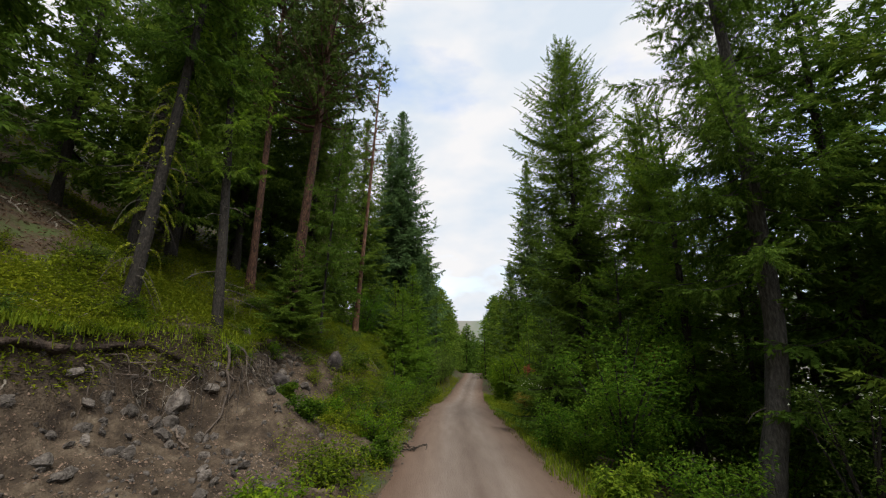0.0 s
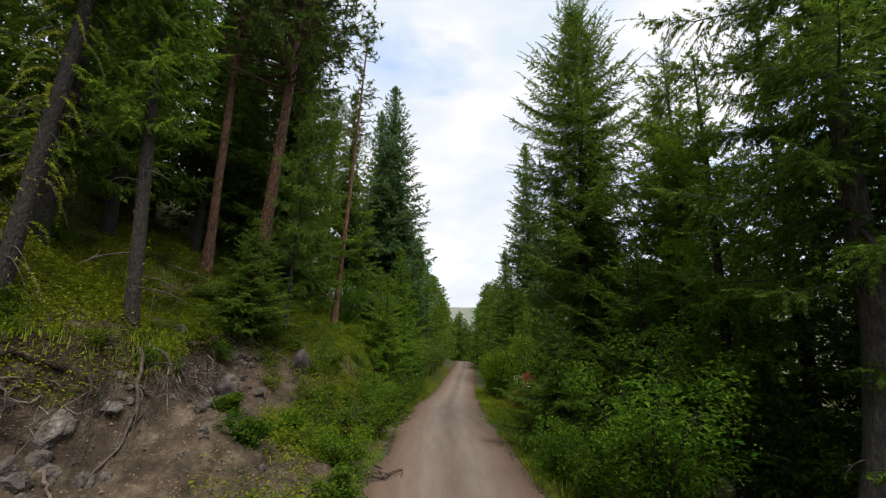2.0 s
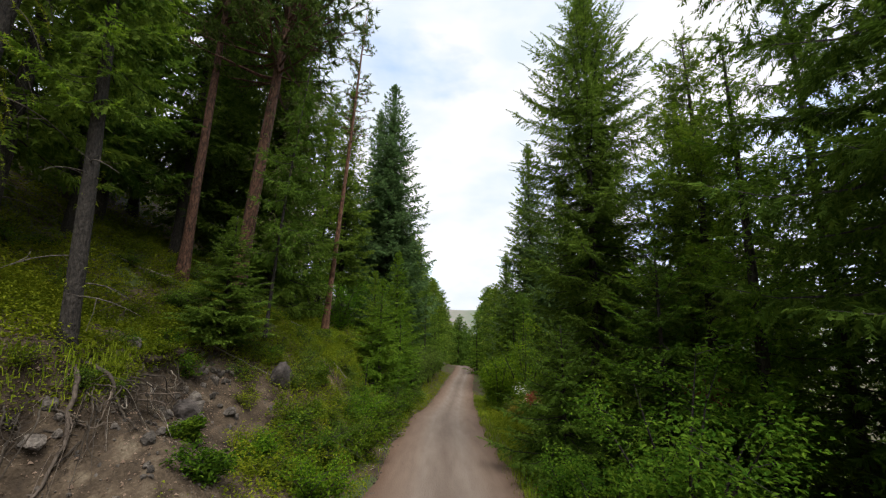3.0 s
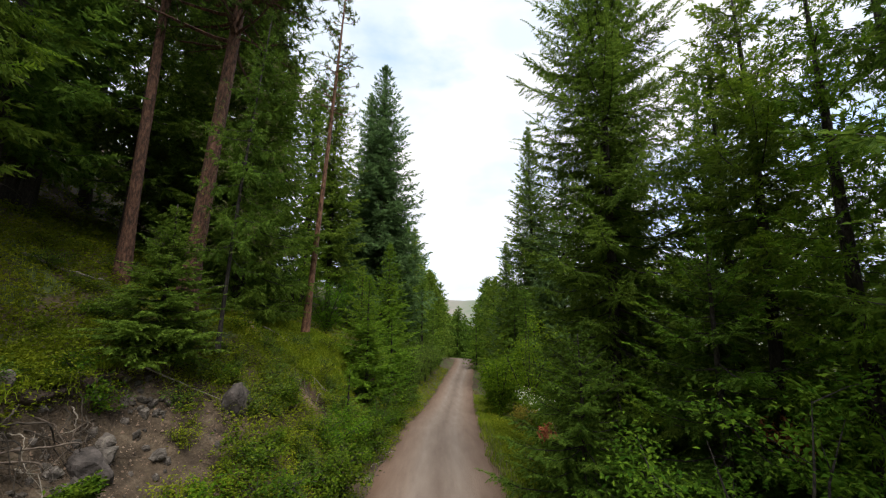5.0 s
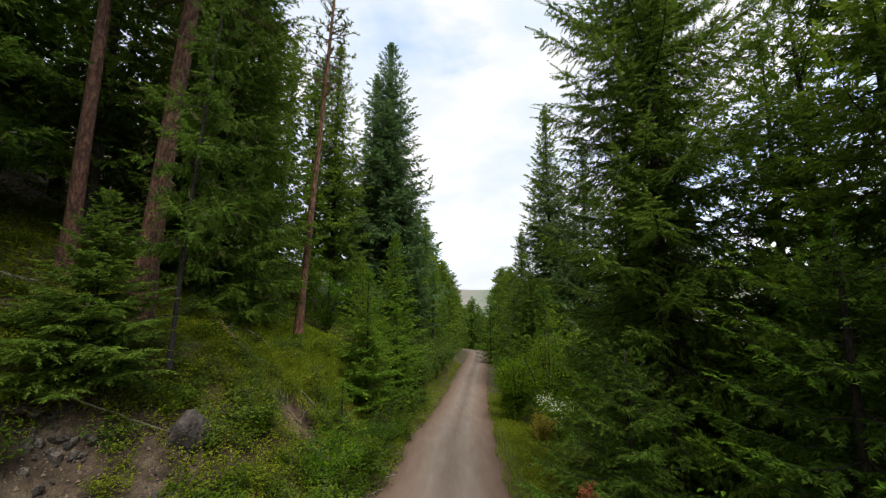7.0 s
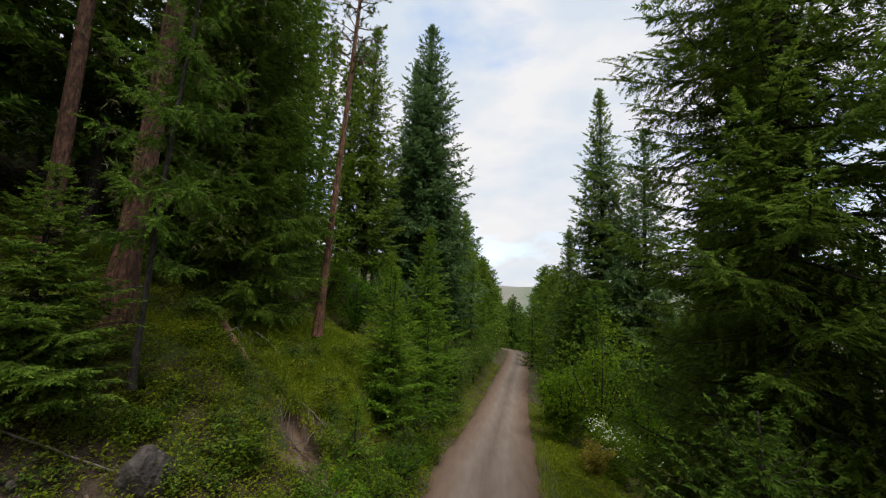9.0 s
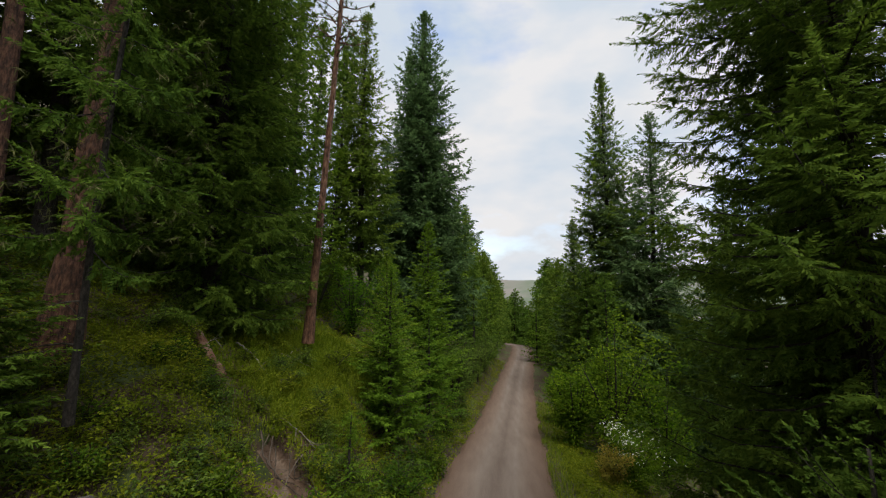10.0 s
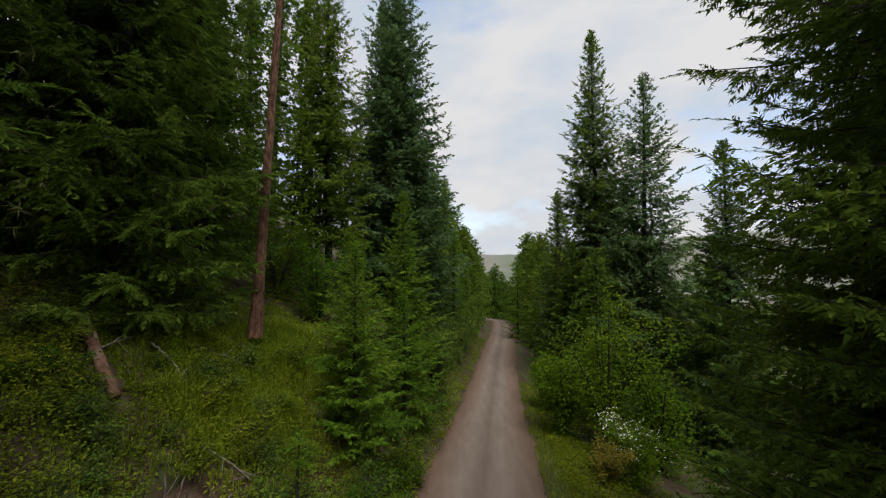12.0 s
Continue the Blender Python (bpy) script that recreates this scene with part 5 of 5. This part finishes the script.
def limb(name, pts, r0, r1, mat, label, category, group="", sides=6, forks=0, seed=0):
    """A bent stick, root or log through the points given, lying where they lie."""
    g = np.random.default_rng(seed)
    pts = np.array(pts, float)
    t = np.linspace(0, len(pts) - 1, 5 * len(pts))
    p = np.stack([np.interp(t, np.arange(len(pts)), pts[:, q]) for q in range(3)], 1)
    k = np.array([0.25, 0.5, 0.25])
    for q in range(3):
        p[1:-1, q] = np.convolve(p[:, q], k, "valid")
    p[1:-1] += g.normal(0, min(0.012, 0.25 * r0 + 0.004), p[1:-1].shape)
    s = Soup()
    s.tube(p, np.linspace(r0, r1, len(p)), sides=sides, wobble=0.05, rng=g)
    for i in range(forks):
        j = g.integers(len(p) // 4, len(p) - 1)
        e = p[j] + g.normal(0, 0.2, 3) + np.array([0, 0, -0.05])
        s.tube([p[j], (p[j] + e) / 2 + g.normal(0, 0.03, 3), e], [r1 * 1.2, r1, r1 * 0.5], sides=4)
    return single(name, s, mat, label, category, group, smooth=True)


def on_bank(x, y, up=0.03):
    return (x, y, float(bank_surface(np.array(x), np.array(y))) + up if y < 16.5 and x - road_x(y) < -2.6 else ground_at(x, y) + up)


r = np.random.default_rng(41)
RT = "roots hanging from the bank's lip"
limb("tree_root", [(-6.2, 10.7, 2.75), (-5.75, 10.4, 2.55), on_bank(-5.5, 10.1, 0.12), on_bank(-5.4, 9.7, 0.08), on_bank(-5.5, 9.2, 0.06)], 0.050, 0.015, PALEROOT, "thick weathered root bending down the soil face", "root", RT, forks=4, seed=1)
limb("tree_root", [(-6.1, 10.8, 2.75), (-5.6, 10.9, 2.5), on_bank(-5.35, 10.9, 0.1), on_bank(-5.0, 11.0, 0.04)], 0.045, 0.012, ROOT, "thick weathered root bending down the soil face", "root", RT, forks=3, seed=2)
limb("tree_root", [on_bank(-5.9, 8.9, 0.1), on_bank(-5.6, 8.7, 0.1), on_bank(-5.3, 8.5, 0.06), on_bank(-5.25, 8.2, 0.08)], 0.03, 0.015, PALEROOT, "curled root end lying on the soil", "root", RT, seed=3)
for i in range(90):
    y = r.uniform(5.5, 13.8) if i < 34 else 10.3 + r.normal(0, 1.0)
    u = -7.5 + float(jut(y)) + np.clip((y - 9) / 3.5, 0, 1) * 0.65 + r.normal(0, 0.12)
    x = float(road_x(y)) + u
    dy, drop = r.normal(0, 0.8), r.uniform(0.15, 0.9) ** 1.5
    a = on_bank(x - 0.15, y, 0.02)
    limb("tree_root", [a, (x + 0.05 + r.uniform(0, 0.25), y + 0.4 * dy, a[2] - r.uniform(0, 0.2)), on_bank(x + 0.4 * drop + r.normal(0, 0.1), y + 0.5 * dy + r.normal(0, 0.2), r.uniform(0.03, 0.2)), on_bank(x + 0.8 * drop, y + dy, 0.03)], r.uniform(0.006, 0.022), 0.003, (PALEROOT, ROOT, ROOT, ROOT, PALEROOT, ROOT, ROOT, DEAD)[i % 8], "thin weathered root hanging over bare soil", "root", RT, sides=5, forks=4, seed=50 + i)
for i in range(12):
    x, y = -3.6 + r.normal(0, 0.3), 20.0 + r.normal(0, 0.45)
    limb("tree_root", [on_bank(x, y, 0.10), on_bank(x + 0.3, y + r.normal(0, 0.5), 0.10), on_bank(x + 0.5, y + r.normal(0, 0.7), 0.03)], 0.012, 0.004, (ROOT, ROOT, PALEROOT)[i % 3], "dead root sticking out of a soil hollow", "root", "roots in the hollow", forks=2, seed=90 + i)
limb("tree_root", [on_bank(-3.5, 20.3, 0.12), on_bank(-3.45, 19.9, 0.16), on_bank(-3.36, 19.5, 0.2), on_bank(-3.3, 19.0, 0.1)], 0.016, 0.008, PALEROOT, "long bare root hanging down a soil hollow", "root", "roots in the hollow", forks=2, seed=120)
limb("tree_root", [on_bank(-4.1, 19.5, 0.12), on_bank(-3.75, 19.1, 0.16), on_bank(-3.35, 19.15, 0.2), on_bank(-2.75, 19.7, 0.14)], 0.018, 0.010, PALEROOT, "bent bare root lying across a soil hollow", "root", "roots in the hollow", forks=3, seed=121)
FW = "fallen wood on the slope"
limb("log", [on_bank(-7.5, 21.15, 0.22), on_bank(-6.5, 20.55, 0.18), on_bank(-5.42, 19.92, 0.14)], 0.125, 0.08, LOGBARK, "broken brown log lying down the green slope", "log", FW, sides=10, seed=4)
for i, (a, b, rr) in enumerate((((-6.5, 21.8), (-5.1, 21.2), 0.03), ((-6.1, 22.6), (-4.8, 23.6), 0.035), ((-6.9, 14.6), (-4.7, 16.0), 0.03), ((-10.6, 16.0), (-9.0, 16.9), 0.06), ((-6.64, 20.75), (-6.88, 21.75), 0.02), ((-7.9, 6.6), (-7.5, 7.8), 0.035), ((-9.5, 11.6), (-8.6, 13.4), 0.035), ((-12.5, 11.5), (-10.5, 12.2), 0.05), ((-13, 13), (-11, 12.6), 0.04), ((-4.1, 20.3), (-3.45, 20.85), 0.025))):
    m = ((a[0] + b[0]) / 2, (a[1] + b[1]) / 2)
    limb("fallen_branch", [on_bank(*a, 0.16), on_bank(*m, 0.22), on_bank(*b, 0.15)], rr * 0.8, rr * 0.4, DEAD, "pale dead branch lying in the undergrowth", "branch", FW, forks=3, seed=110 + i)
for i in range(46):
    x, y = r.uniform(-14.5, -9.2), r.uniform(5.5, 12.5)
    a, L = r.uniform(0, 6.28), r.uniform(0.3, 1.1)
    limb("fallen_branch", [on_bank(x, y, 0.06), on_bank(x + 0.5 * L * math.cos(a), y + 0.5 * L * math.sin(a), r.uniform(0.05, 0.3)), on_bank(x + L * math.cos(a + 0.3), y + L * math.sin(a + 0.3), 0.08)], r.uniform(0.012, 0.03), 0.006, DEAD if i % 3 else ROOT, "dead branch lying in brown litter under the firs", "branch", "branches in the litter", sides=5, forks=3, seed=300 + i)
for i in range(9):
    x, y = -1.15 + r.normal(0, 0.15), 12.8 + r.normal(0, 0.3)
    limb("stick", [(x, y, ground_at(x, y) + 0.05), (x + r.normal(0, 0.2), y + r.normal(0, 0.2), ground_at(x, y) + 0.14), (x + r.uniform(0, 0.5), y + r.normal(0, 0.2), ground_at(x, y) + 0.06)], 0.022, 0.01, ROOT, "dark stick in a heap at the road's edge", "stick", "sticks by the road", sides=5, seed=140 + i)
for i in range(26):
    y = r.uniform(15, 24)
    x = float(road_x(y)) - 2.35 + r.normal(0, 0.12)
    limb("stick", [(x, y, ground_at(x, y) + 0.03), (x + r.normal(0, 0.12), y + 0.2, ground_at(x, y + 0.2) + 0.07), (x + r.normal(0, 0.2), y + r.uniform(0.2, 0.5), ground_at(x, y + 0.4) + 0.03)], 0.012, 0.006, DEAD, "dry stick lying at the road's edge", "stick", "sticks by the road", sides=4, seed=170 + i)


def rusty_sprig(x, y, z, size, seed, label):
    g = np.random.default_rng(seed)
    s = Soup()
    c = np.array([x, y, z]) + g.normal(0, size * 0.4, (40, 3))
    put_fronds(s, c, g.normal(0, 1, (40, 3)) + np.array([0, -0.3, -0.5]), np.full(40, size * 0.7), g, k=5)
    return single("dead_twig", s, RUSTY, label, "twig", "dead rusty twigs", kind="stuff")


litter = Soup()
lx, ly = r.uniform(-16, -8.4, 9000), r.uniform(3.5, 14, 9000)
m = ~green_bank(lx, ly)
put_leaves(litter, np.stack([lx, ly, land(lx, ly) + r.uniform(0.01, 0.06, len(lx))], 1)[m], r, 0.11, flat=0.4, aspect=0.35)
single("leaf_litter", litter, RUSTY_LITTER, "brown needles and twigs littering the slope", "litter", kind="stuff")
rusty_sprig(3.05, 14.0, 1.75, 0.2, 1, "rusty brown dead sprig on a fir bough")
rusty_sprig(6.6, 12.2, 2.2, 0.42, 2, "rusty brown dead bough under the firs")

# ---- far hill ----


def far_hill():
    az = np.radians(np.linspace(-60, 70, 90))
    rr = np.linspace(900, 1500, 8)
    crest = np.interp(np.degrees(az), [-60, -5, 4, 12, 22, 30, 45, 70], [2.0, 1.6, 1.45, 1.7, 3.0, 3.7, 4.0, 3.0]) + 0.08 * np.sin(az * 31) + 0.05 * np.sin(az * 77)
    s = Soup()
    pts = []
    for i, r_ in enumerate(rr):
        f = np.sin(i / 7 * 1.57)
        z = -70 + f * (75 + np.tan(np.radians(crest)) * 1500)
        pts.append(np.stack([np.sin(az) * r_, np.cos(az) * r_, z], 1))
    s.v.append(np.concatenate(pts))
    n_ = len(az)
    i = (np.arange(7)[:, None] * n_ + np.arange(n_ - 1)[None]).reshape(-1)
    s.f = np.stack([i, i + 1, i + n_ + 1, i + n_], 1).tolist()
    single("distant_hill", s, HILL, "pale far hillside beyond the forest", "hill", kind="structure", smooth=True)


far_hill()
